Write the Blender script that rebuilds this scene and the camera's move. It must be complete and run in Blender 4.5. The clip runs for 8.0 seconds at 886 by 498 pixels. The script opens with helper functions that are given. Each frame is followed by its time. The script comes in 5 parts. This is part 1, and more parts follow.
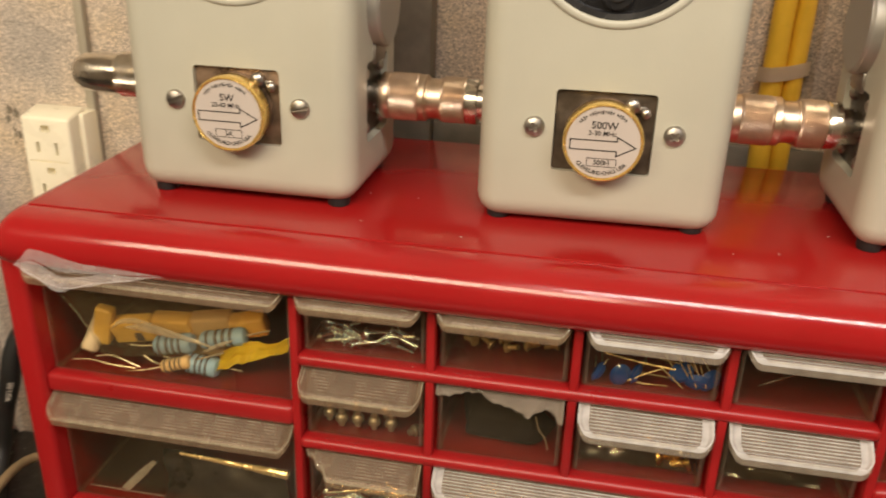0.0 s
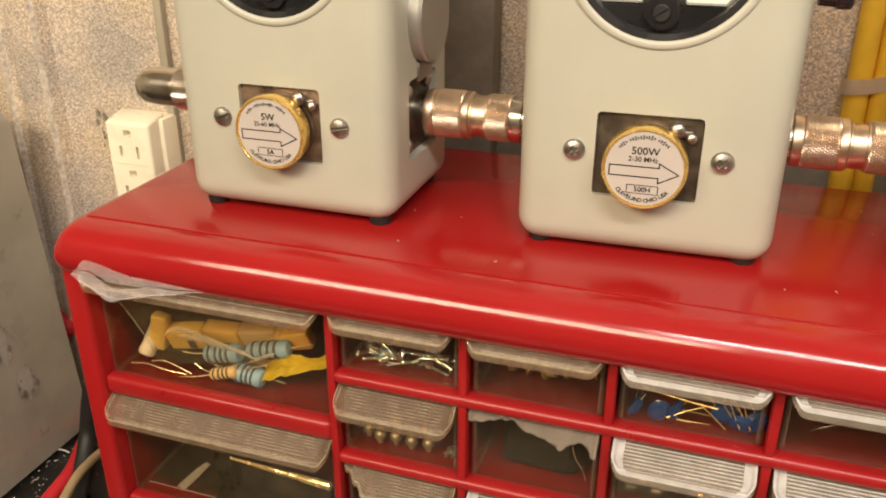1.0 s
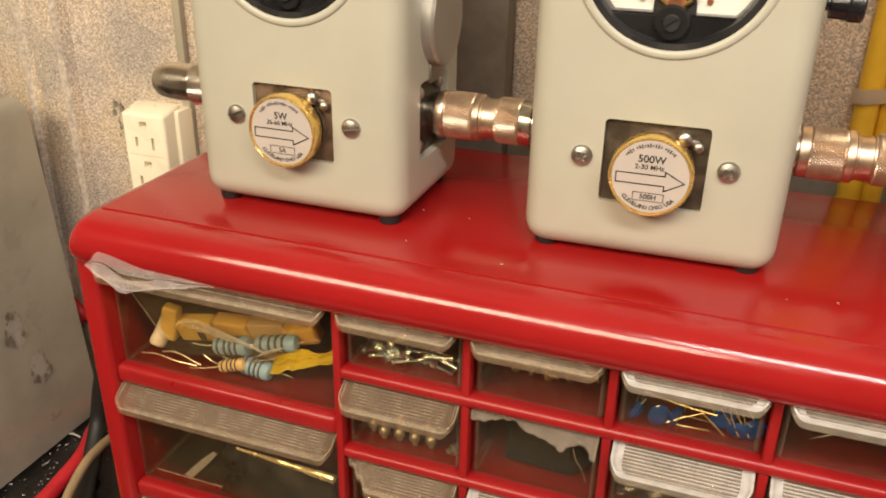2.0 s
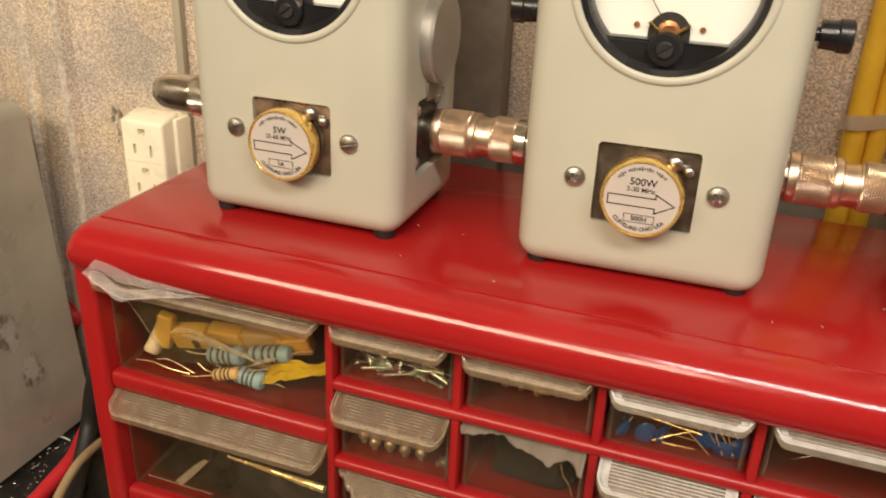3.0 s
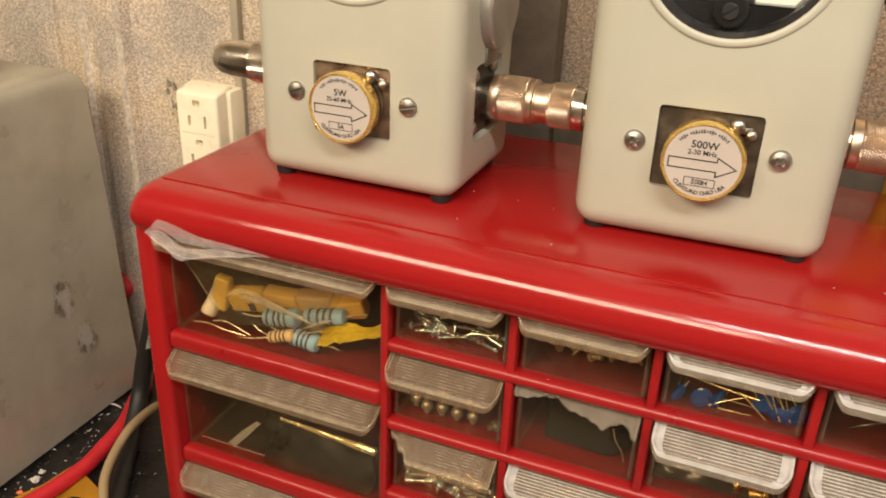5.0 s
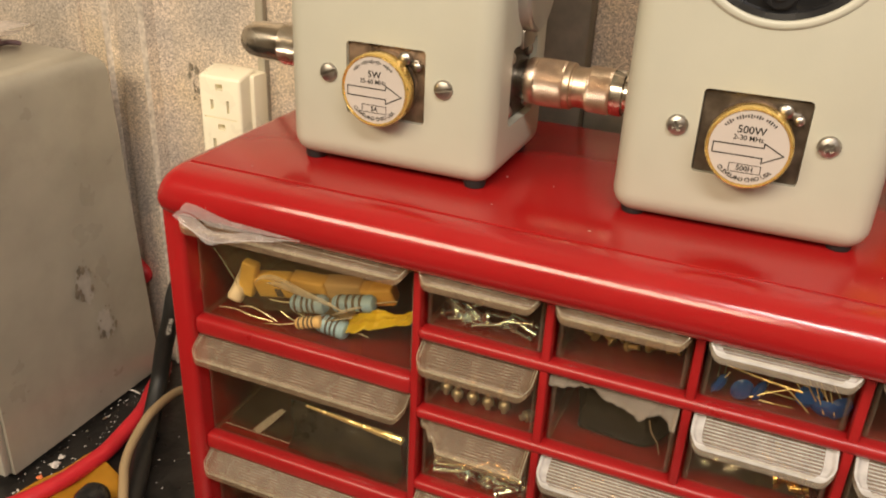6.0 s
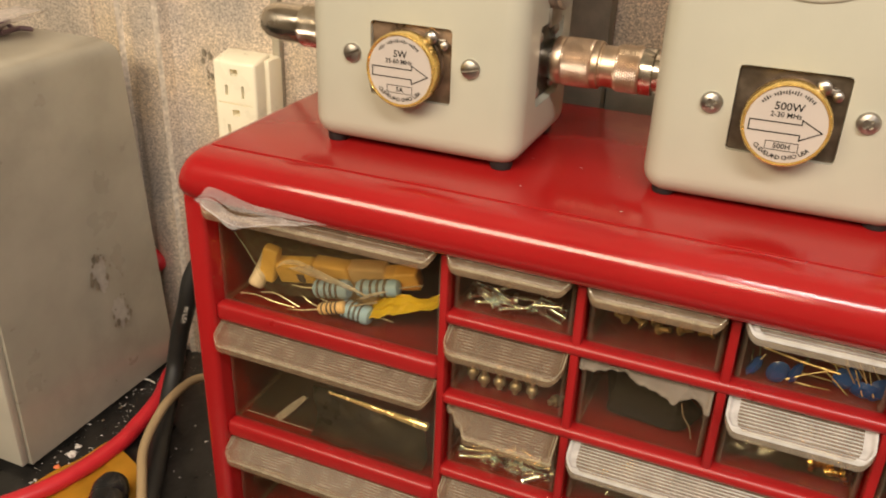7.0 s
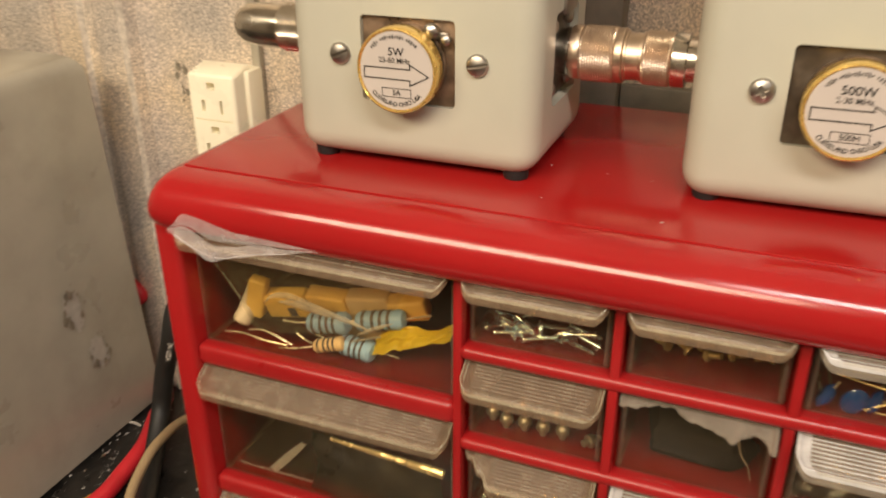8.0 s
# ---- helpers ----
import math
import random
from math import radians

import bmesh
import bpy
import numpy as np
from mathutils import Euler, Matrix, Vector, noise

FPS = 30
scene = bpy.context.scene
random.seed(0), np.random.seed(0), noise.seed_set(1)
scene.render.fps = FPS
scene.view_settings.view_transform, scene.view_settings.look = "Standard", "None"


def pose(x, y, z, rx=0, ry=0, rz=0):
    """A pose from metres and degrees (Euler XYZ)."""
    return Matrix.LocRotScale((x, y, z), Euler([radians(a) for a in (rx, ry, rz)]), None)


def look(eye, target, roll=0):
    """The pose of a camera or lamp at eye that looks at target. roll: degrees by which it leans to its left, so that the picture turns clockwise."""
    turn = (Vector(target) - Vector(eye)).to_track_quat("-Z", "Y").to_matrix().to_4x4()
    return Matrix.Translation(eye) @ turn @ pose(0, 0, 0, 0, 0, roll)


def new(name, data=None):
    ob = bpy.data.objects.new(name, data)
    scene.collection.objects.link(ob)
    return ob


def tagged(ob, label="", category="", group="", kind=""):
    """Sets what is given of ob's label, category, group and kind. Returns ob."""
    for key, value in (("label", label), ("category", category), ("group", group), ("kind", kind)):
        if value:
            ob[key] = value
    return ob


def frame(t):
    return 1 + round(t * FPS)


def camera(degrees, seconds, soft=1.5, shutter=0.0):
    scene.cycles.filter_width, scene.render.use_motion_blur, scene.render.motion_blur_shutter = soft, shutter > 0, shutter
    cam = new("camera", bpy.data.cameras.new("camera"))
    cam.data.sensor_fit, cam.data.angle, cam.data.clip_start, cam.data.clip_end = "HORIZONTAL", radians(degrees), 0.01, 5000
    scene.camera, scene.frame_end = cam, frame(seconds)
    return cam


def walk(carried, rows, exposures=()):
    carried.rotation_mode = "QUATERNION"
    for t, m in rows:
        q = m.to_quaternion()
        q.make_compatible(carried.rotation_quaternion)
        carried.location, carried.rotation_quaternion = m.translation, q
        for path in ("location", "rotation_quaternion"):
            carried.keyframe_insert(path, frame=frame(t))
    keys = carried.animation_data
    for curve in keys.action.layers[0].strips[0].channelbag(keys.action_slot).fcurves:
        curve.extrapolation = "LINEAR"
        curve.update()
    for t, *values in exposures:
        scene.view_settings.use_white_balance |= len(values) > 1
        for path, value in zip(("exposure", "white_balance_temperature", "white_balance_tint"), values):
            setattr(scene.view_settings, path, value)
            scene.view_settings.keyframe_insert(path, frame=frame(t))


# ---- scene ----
cam = camera(55.3, 8.0, soft=1.9, shutter=0.5)
PATH = [
    (0, (0.11109, -0.28120, 0.39019), (-0.21740, 1.52316, -0.40754), 1.896),
    (0.5, (0.12735, -0.28784, 0.39593), (-0.37790, 1.46669, -0.42037), 0.311),
    (1, (0.13738, -0.26236, 0.40176), (-0.44430, 1.46026, -0.43144), 0.021),
    (1.5, (0.13814, -0.26348, 0.40434), (-0.46644, 1.44267, -0.44628), 0.637),
    (2.8, (0.14329, -0.26622, 0.41205), (-0.44733, 1.44638, -0.43540), 2.040),
    (3, (0.14080, -0.26770, 0.41259), (-0.45207, 1.45003, -0.42283), 2.487),
    (3.5, (0.13156, -0.27064, 0.41055), (-0.48164, 1.44228, -0.42004), 3.256),
    (4, (0.11637, -0.27974, 0.41042), (-0.53091, 1.41635, -0.42880), 3.934),
    (4.5, (0.12419, -0.27600, 0.40096), (-0.53526, 1.40450, -0.45988), 2.571),
    (4.7, (0.13685, -0.27803, 0.40255), (-0.52342, 1.40536, -0.45198), 2.343),
    (6, (0.12312, -0.27740, 0.39734), (-0.55248, 1.38929, -0.47771), 2.695),
    (6.5, (0.12409, -0.27298, 0.38895), (-0.54009, 1.38143, -0.51759), 2.541),
    (7, (0.11258, -0.27806, 0.39171), (-0.56398, 1.37732, -0.50382), 2.238),
    (7.5, (0.11299, -0.28047, 0.39682), (-0.59895, 1.36391, -0.49152), 1.239),
    (8, (0.09018, -0.24035, 0.37568), (-0.57591, 1.43141, -0.49697), -0.104),
]
walk(cam, [(t, look(eye, target, roll)) for t, eye, target, roll in PATH],
     [(0, -0.12), (0.4, 0.09), (3.0, 0.0), (3.5, -0.09), (4.0, -0.14), (4.5, 0.04), (6.0, 0.0), (8.0, 0.02)])

# ---- world and light ----
world = bpy.data.worlds.new("world")
scene.world = world
world.use_nodes = True
world.node_tree.nodes["Background"].inputs[0].default_value = (1.0, 0.86, 0.68, 1)
world.node_tree.nodes["Background"].inputs[1].default_value = 0.02

LAMP_X, LAMP_Y, LAMP_Z = 0.55, -0.70, 1.10
BULB_X, BULB_Y, BULB_Z = -0.30, -0.98, 0.95


def area(name, m, sx, sy, watts, colour):
    lamp = bpy.data.lights.new(name, "AREA")
    lamp.shape, lamp.size, lamp.size_y, lamp.energy, lamp.color = "RECTANGLE", sx, sy, watts, colour
    ob = new(name, lamp)
    ob.matrix_world = m
    return ob


WARM = (1.0, 0.83, 0.60)
for dy in (-0.06, 0.0, 0.06):
    area("tube_light", pose(LAMP_X, LAMP_Y + dy, LAMP_Z - 0.03, 40, 0, 0), 0.9, 0.014, 4.0, (1.0, 0.91, 0.83))
area("shade_light", look((BULB_X, BULB_Y, BULB_Z), (0.0, 0.1, 0.25)), 1.0, 0.26, 16.0, WARM)

# ---- materials ----


def material(name, colour, rough=0.5, metal=0.0, var=0.12, scale=40.0, bump=0.0, bump_scale=300.0, stain=0.0, stain_scale=12.0,
             stain_colour=(0.1, 0.08, 0.06), coat=0.0, transmission=0.0, rough_var=0.1, emit=0.0, island=0.0):
    m = bpy.data.materials.new(name)
    m.use_nodes = True
    nt = m.node_tree
    n, l = nt.nodes, nt.links
    p = n["Principled BSDF"]
    p.inputs["Roughness"].default_value, p.inputs["Metallic"].default_value = rough, metal
    p.inputs["Coat Weight"].default_value, p.inputs["Coat Roughness"].default_value = coat, 0.08
    p.inputs["Transmission Weight"].default_value = transmission
    co = n.new("ShaderNodeTexCoord")
    fine = n.new("ShaderNodeTexNoise")
    fine.inputs["Scale"].default_value, fine.inputs["Detail"].default_value = scale, 6
    l.new(co.outputs["Object"], fine.inputs["Vector"])
    ramp = n.new("ShaderNodeMapRange")
    ramp.inputs["From Min"].default_value, ramp.inputs["From Max"].default_value = 0.3, 0.7
    ramp.inputs["To Min"].default_value, ramp.inputs["To Max"].default_value = 1 - var, 1 + var
    l.new(fine.outputs["Fac"], ramp.inputs["Value"])
    mul = n.new("ShaderNodeMix")
    mul.data_type, mul.blend_type = "RGBA", "MULTIPLY"
    mul.inputs[0].default_value = 1.0
    mul.inputs[6].default_value = (*colour, 1)
    l.new(ramp.outputs[0], mul.inputs[7])
    out = mul.outputs[2]
    if stain:
        big = n.new("ShaderNodeTexNoise")
        big.inputs["Scale"].default_value, big.inputs["Detail"].default_value = stain_scale, 8
        big.inputs["Roughness"].default_value = 0.65
        l.new(co.outputs["Object"], big.inputs["Vector"])
        mask = n.new("ShaderNodeMapRange")
        mask.inputs["From Min"].default_value, mask.inputs["From Max"].default_value = 0.5, 0.75
        mask.inputs["To Max"].default_value = stain
        l.new(big.outputs["Fac"], mask.inputs["Value"])
        mix = n.new("ShaderNodeMix")
        mix.data_type = "RGBA"
        l.new(mask.outputs[0], mix.inputs[0])
        l.new(out, mix.inputs[6])
        mix.inputs[7].default_value = (*stain_colour, 1)
        out = mix.outputs[2]
    l.new(out, p.inputs["Base Color"])
    rr = n.new("ShaderNodeMapRange")
    rr.inputs["From Min"].default_value, rr.inputs["From Max"].default_value = 0.3, 0.7
    rr.inputs["To Min"].default_value, rr.inputs["To Max"].default_value = max(0.02, rough - rough_var), min(1, rough + rough_var)
    l.new(fine.outputs["Fac"], rr.inputs["Value"])
    l.new(rr.outputs[0], p.inputs["Roughness"])
    if bump:
        bn = n.new("ShaderNodeTexNoise")
        bn.inputs["Scale"].default_value, bn.inputs["Detail"].default_value = bump_scale, 4
        l.new(co.outputs["Object"], bn.inputs["Vector"])
        b = n.new("ShaderNodeBump")
        b.inputs["Strength"].default_value, b.inputs["Distance"].default_value = bump, 0.001
        l.new(bn.outputs["Fac"], b.inputs["Height"])
        l.new(b.outputs[0], p.inputs["Normal"])
    if emit:
        p.inputs["Emission Color"].default_value = (*colour, 1)
        p.inputs["Emission Strength"].default_value = emit
    return m


def clear(name, tint, gloss=0.08, haze=0.0, haze_colour=(0.7, 0.62, 0.5), shine_least=0.015, shine_most=0.15):
    """Thin clear plastic: tinted see-through, with a gloss and some haze."""
    m = bpy.data.materials.new(name)
    m.use_nodes = True
    n, l = m.node_tree.nodes, m.node_tree.links
    n.remove(n["Principled BSDF"])
    see = n.new("ShaderNodeBsdfTransparent")
    see.inputs[0].default_value = (*tint, 1)
    shine = n.new("ShaderNodeBsdfGlossy")
    shine.inputs["Roughness"].default_value = gloss
    dull = n.new("ShaderNodeBsdfDiffuse")
    co = n.new("ShaderNodeTexCoord")
    tex = n.new("ShaderNodeTexNoise")
    tex.inputs["Scale"].default_value, tex.inputs["Detail"].default_value = 170, 8
    l.new(co.outputs["Object"], tex.inputs["Vector"])
    amount = n.new("ShaderNodeMapRange")
    amount.inputs["From Min"].default_value, amount.inputs["From Max"].default_value = 0.35, 0.75
    amount.inputs["To Min"].default_value, amount.inputs["To Max"].default_value = haze * 0.8, haze * 1.25
    l.new(tex.outputs["Fac"], amount.inputs["Value"])
    dull.inputs[0].default_value = (*haze_colour, 1)
    a, b = n.new("ShaderNodeMixShader"), n.new("ShaderNodeMixShader")
    l.new(amount.outputs[0], a.inputs[0])
    l.new(see.outputs[0], a.inputs[1])
    l.new(dull.outputs[0], a.inputs[2])
    side = n.new("ShaderNodeLayerWeight")
    side.inputs["Blend"].default_value = 0.15
    amount2 = n.new("ShaderNodeMapRange")
    amount2.inputs["To Min"].default_value, amount2.inputs["To Max"].default_value = shine_least, shine_most
    l.new(side.outputs["Facing"], amount2.inputs["Value"])
    l.new(amount2.outputs[0], b.inputs[0])
    l.new(a.outputs[0], b.inputs[1])
    l.new(shine.outputs[0], b.inputs[2])
    l.new(b.outputs[0], n["Material Output"].inputs[0])
    return m


def wall_material():
    """Galvanised steel: small bright and dull spangles, brown grime, dark scuffs."""
    m = material("galvanised_steel", (0.59, 0.545, 0.475), 0.48, 0.25, 0.16, 650, 0.45, 850, 0.4, 14, (0.42, 0.365, 0.28), rough_var=0.18)
    n, l = m.node_tree.nodes, m.node_tree.links
    co = n.new("ShaderNodeTexCoord")
    vor = n.new("ShaderNodeTexVoronoi")
    vor.inputs["Scale"].default_value = 1250
    l.new(co.outputs["Object"], vor.inputs["Vector"])
    p = n["Principled BSDF"]
    old = p.inputs["Base Color"].links[0].from_socket
    val = n.new("ShaderNodeMapRange")
    val.inputs["To Min"].default_value, val.inputs["To Max"].default_value = 0.60, 1.40
    flake = n.new("ShaderNodeSeparateColor")
    l.new(vor.outputs["Color"], flake.inputs[0])
    l.new(flake.outputs[0], val.inputs["Value"])
    mul = n.new("ShaderNodeMix")
    mul.data_type, mul.blend_type = "RGBA", "MULTIPLY"
    mul.inputs[0].default_value = 1.0
    broad = n.new("ShaderNodeTexNoise")
    broad.inputs["Scale"].default_value, broad.inputs["Detail"].default_value = 16, 5
    l.new(co.outputs["Object"], broad.inputs["Vector"])
    ramp = n.new("ShaderNodeValToRGB")
    ramp.color_ramp.elements[0].position, ramp.color_ramp.elements[0].color = 0.36, (0.88, 0.85, 0.85, 1)
    ramp.color_ramp.elements[1].position, ramp.color_ramp.elements[1].color = 0.64, (1.16, 1.04, 0.88, 1)
    mid = ramp.color_ramp.elements.new(0.5)
    mid.color = (1.10, 1.02, 0.96, 1)
    l.new(broad.outputs["Fac"], ramp.inputs[0])
    tint = n.new("ShaderNodeMix")
    tint.data_type, tint.blend_type = "RGBA", "MULTIPLY"
    tint.inputs[0].default_value = 1.0
    l.new(old, tint.inputs[6])
    l.new(ramp.outputs[0], tint.inputs[7])
    old = tint.outputs[2]
    l.new(old, mul.inputs[6])
    l.new(val.outputs[0], mul.inputs[7])
    l.new(mul.outputs[2], p.inputs["Base Color"])
    return m


M_WALL = wall_material()
M_CREST_HIGHLIGHT = material("steel_crest_highlight", (0.74, 0.68, 0.58), 0.42, 0.25, 0.30, 300, 0.4, 500, 0.5, 60, (0.56, 0.50, 0.42), rough_var=0.15)
M_PLAIN = material("painted_plaster", (0.70, 0.65, 0.57), 0.8, var=0.06, scale=5, bump=0.1)
M_STRIP = material("grey_painted_trim", (0.42, 0.38, 0.29), 0.6, stain=0.4, stain_scale=20)
M_DARK_STRIP = material("mottled_dark_grey", (0.20, 0.175, 0.135), 0.55, var=0.18, scale=90, bump=0.25, bump_scale=350, stain=0.4, stain_scale=30, stain_colour=(0.13, 0.115, 0.09))
M_FLOOR = material("grey_concrete", (0.22, 0.21, 0.19), 0.85, var=0.2, scale=8, bump=0.3, stain=0.3, stain_scale=2)
M_BENCH = material("black_bench_top", (0.014, 0.013, 0.012), 0.35, var=0.4, scale=60, bump=0.35, bump_scale=160, stain=0.35, stain_scale=30, stain_colour=(0.04, 0.035, 0.03))
M_RED = material("glossy_red_plastic", (0.32, 0.010, 0.011), 0.165, var=0.08, scale=14, bump=0.03, bump_scale=500, coat=0.15, stain=0.12, stain_scale=25, stain_colour=(0.30, 0.02, 0.02), rough_var=0.06)
M_RED_FRAME = material("satin_red_plastic", (0.31, 0.010, 0.011), 0.34, var=0.10, scale=30, bump=0.05, bump_scale=500, stain=0.15, stain_scale=40, stain_colour=(0.24, 0.02, 0.02), rough_var=0.08)
M_RED_TOP = material("grained_red_plastic", (0.30, 0.009, 0.009), 0.17, var=0.08, scale=14, bump=0.03, bump_scale=700, stain=0.12, stain_scale=25, stain_colour=(0.30, 0.02, 0.02), rough_var=0.05)
M_DRAWER = clear("smoky_clear_plastic", (0.935, 0.895, 0.79), 0.07, 0.012, (0.60, 0.44, 0.27), 0.018, 0.25)
M_HANDLE = clear("yellowed_ribbed_plastic", (0.82, 0.70, 0.55), 0.30, 0.10, (0.76, 0.57, 0.41), 0.03, 0.15)
M_HANDLE_RIB_LIT = clear("yellowed_ridge_catchlight", (0.83, 0.71, 0.56), 0.30, 0.22, (0.84, 0.67, 0.50), 0.03, 0.15)
M_HANDLE_CLEAN = clear("pale_ribbed_plastic", (0.88, 0.81, 0.72), 0.25, 0.15, (0.74, 0.65, 0.54), 0.03, 0.25)
M_CLEAN_RIB_LIT = clear("pale_ridge_catchlight", (0.90, 0.86, 0.80), 0.25, 0.42, (0.86, 0.80, 0.71), 0.04, 0.3)
M_RIM_HIGHLIGHT = clear("rim_highlight_line", (0.84, 0.76, 0.60), 0.12, 0.30, (0.86, 0.74, 0.52), 0.10, 0.4)
M_DRAWER_EDGE_SHINE = clear("plastic_edge_shine", (0.84, 0.76, 0.64), 0.12, 0.10, (0.66, 0.54, 0.40), 0.05, 0.35)
M_CLEAN_END = clear("frosted_plastic_end", (0.90, 0.88, 0.86), 0.25, 0.50, (0.85, 0.82, 0.79), 0.04, 0.3)
M_CREAM = material("grey_green_enamel", (0.46, 0.448, 0.365), 0.38, var=0.03, scale=30, bump=0.05, bump_scale=900, coat=0.1, stain=0.10, stain_scale=18, stain_colour=(0.5, 0.44, 0.3), rough_var=0.05)
M_RUBBER = material("black_rubber", (0.012, 0.012, 0.012), 0.6, scale=80, bump=0.1)
M_FOAM = material("black_sponge_rubber", (0.008, 0.007, 0.006), 0.95, scale=80, bump=0.4)
M_BLACK = material("black_moulded_plastic", (0.012, 0.012, 0.013), 0.28, var=0.2, scale=50)
M_BRONZE = material("tarnished_bronze_plate", (0.27, 0.185, 0.12), 0.40, 0.65, 0.35, 160, stain=0.8, stain_scale=110, stain_colour=(0.09, 0.062, 0.04), rough_var=0.15)
M_DARK_PLATE = material("blackened_bronze_plate", (0.13, 0.10, 0.07), 0.42, 0.6, 0.35, 140, stain=0.7, stain_scale=90, stain_colour=(0.06, 0.047, 0.035), rough_var=0.15)
M_DARK = material("dark_tarnished_metal", (0.07, 0.06, 0.045), 0.4, 0.6, 0.3, 120, rough_var=0.15)
M_GOLD = material("yellow_anodised_rim", (0.82, 0.56, 0.17), 0.25, 0.8, 0.10, 150)
M_NICKEL = material("nickel_plate", (0.62, 0.57, 0.49), 0.22, 1.0, 0.1, 120)
M_WORN_NICKEL = material("worn_warm_nickel", (0.64, 0.50, 0.37), 0.36, 1.0, 0.12, 200, rough_var=0.06)
M_STEEL = material("brushed_steel", (0.44, 0.41, 0.37), 0.38, 1.0, 0.15, 150)
M_ALU = material("dull_aluminium", (0.46, 0.44, 0.40), 0.45, 0.8, 0.08, 120)
M_WHITE = material("white_enamel_label", (0.50, 0.445, 0.40), 0.4, var=0.03, scale=60)
M_INK = material("black_ink", (0.02, 0.018, 0.016), 0.6)
M_DIAL = material("white_dial_card", (0.85, 0.84, 0.78), 0.5, var=0.02, scale=50)
M_GLASS = clear("dial_window", (0.97, 0.97, 0.96), 0.02)
M_COPPER = material("copper_coil", (0.55, 0.25, 0.12), 0.35, 0.8, 0.3, 300)
M_IVORY = material("ivory_plastic", (0.97, 0.91, 0.71), 0.3, var=0.04, scale=40, stain=0.08, stain_scale=30, stain_colour=(0.6, 0.5, 0.34))
M_BOX = material("grey_green_hammered_paint", (0.385, 0.36, 0.29), 0.33, coat=0.4, var=0.1, scale=25, bump=0.05, bump_scale=200, stain=0.45, stain_scale=16, stain_colour=(0.25, 0.22, 0.165), rough_var=0.08)
M_BOX_FRONT_LIT = material("panel_edge_lit_grey", (0.46, 0.435, 0.36), 0.5, var=0.06, scale=30)
M_SCUFF = material("scuffed_bare_metal", (0.26, 0.225, 0.17), 0.5, 0.2, 0.4, 200)
M_WORN = material("worn_pale_paint", (0.44, 0.415, 0.36), 0.45, var=0.10, scale=200, stain=0.3, stain_scale=150, stain_colour=(0.36, 0.32, 0.26))
M_RED_CABLE = material("red_rubber_jacket", (0.55, 0.02, 0.03), 0.4, var=0.1, scale=60, bump=0.1)
M_TAN_CABLE = material("aged_tan_jacket", (0.36, 0.26, 0.14), 0.5, var=0.15, scale=60, stain=0.3, stain_scale=60)
M_BLACK_CABLE = material("black_rubber_jacket", (0.014, 0.014, 0.013), 0.5, var=0.2, scale=60, bump=0.1)
M_YELLOW_CABLE = material("yellow_jacket", (0.85, 0.52, 0.04), 0.4, var=0.1, scale=60)
M_YELLOW_SHEET = material("yellow_plastic_sheet", (0.66, 0.34, 0.03), 0.4, var=0.15, scale=30, bump=0.2, bump_scale=90)
M_TIE = material("nylon_tie", (0.74, 0.63, 0.48), 0.4)
M_BAG = clear("zip_bag_film", (0.95, 0.92, 0.90), 0.15, 0.26, (0.90, 0.81, 0.79))
M_BAG_THICK = clear("cloudy_bag_film", (0.92, 0.89, 0.88), 0.15, 0.48, (0.74, 0.68, 0.66), 0.03, 0.25)
M_PARTS_BAG = clear("milky_bag_film", (0.92, 0.89, 0.88), 0.12, 0.45, (0.74, 0.69, 0.66), 0.06, 0.4)
M_THIN_FILM = clear("thin_clear_film", (0.98, 0.96, 0.93), 0.10, 0.03, (0.9, 0.8, 0.62), 0.06, 0.4)
M_FILM = clear("crumpled_clear_film", (0.985, 0.97, 0.94), 0.20, 0.05, (1.0, 0.84, 0.58), 0.11, 0.5)
M_FILM_HIGHLIGHT = clear("film_highlight_strip", (0.97, 0.95, 0.92), 0.10, 0.34, (1.0, 0.92, 0.80), 0.12, 0.5)
M_ORANGE = material("orange_dipped_capacitor", (0.95, 0.62, 0.18), 0.35, var=0.1, scale=80)
M_LEMON = material("yellow_tape", (0.98, 0.77, 0.05), 0.35, var=0.1, scale=70)
M_LEMON_TAN = material("yellow_orange_coating", (0.97, 0.66, 0.16), 0.35, var=0.1, scale=80)
M_TANB = material("tan_resistor_body", (0.82, 0.60, 0.34), 0.45)
M_BLUEB = material("pale_blue_resistor_body", (0.36, 0.60, 0.95), 0.4)
M_BAND = material("dark_colour_band", (0.10, 0.09, 0.10), 0.4)
M_WHITEB = material("offwhite_ceramic", (0.85, 0.76, 0.66), 0.5)
M_NAVY = material("dark_blue_capacitor", (0.008, 0.065, 0.33), 0.2, coat=0.5)
M_BRASS = material("brass", (0.70, 0.50, 0.20), 0.25, 1.0, 0.1, 150)
M_LEAD = material("tinned_lead", (0.78, 0.70, 0.58), 0.25, 0.5, 0.1, 150)
M_GOLD_LEAD = material("gold_coloured_lead", (0.95, 0.82, 0.52), 0.25, 0.6, 0.1, 150)
M_DULL_BRASS = material("dull_brass", (0.42, 0.33, 0.19), 0.45, 0.4, 0.2, 150)
M_SILVER = material("bright_screw_zinc", (0.78, 0.88, 0.97), 0.18, 0.95, 0.1, 150)
M_FOIL = material("black_foil_bag", (0.042, 0.035, 0.021), 0.34, 0.0, 0.4, 90, bump=0.5, bump_scale=120)
M_PAPER = material("white_paper", (0.75, 0.70, 0.62), 0.7)
M_MAUVE = material("mauve_wire", (0.20, 0.13, 0.15), 0.45)
M_BIT = material("pale_debris", (0.60, 0.56, 0.52), 0.5)
M_ORANGE_BIT = material("orange_debris", (0.75, 0.18, 0.06), 0.5)
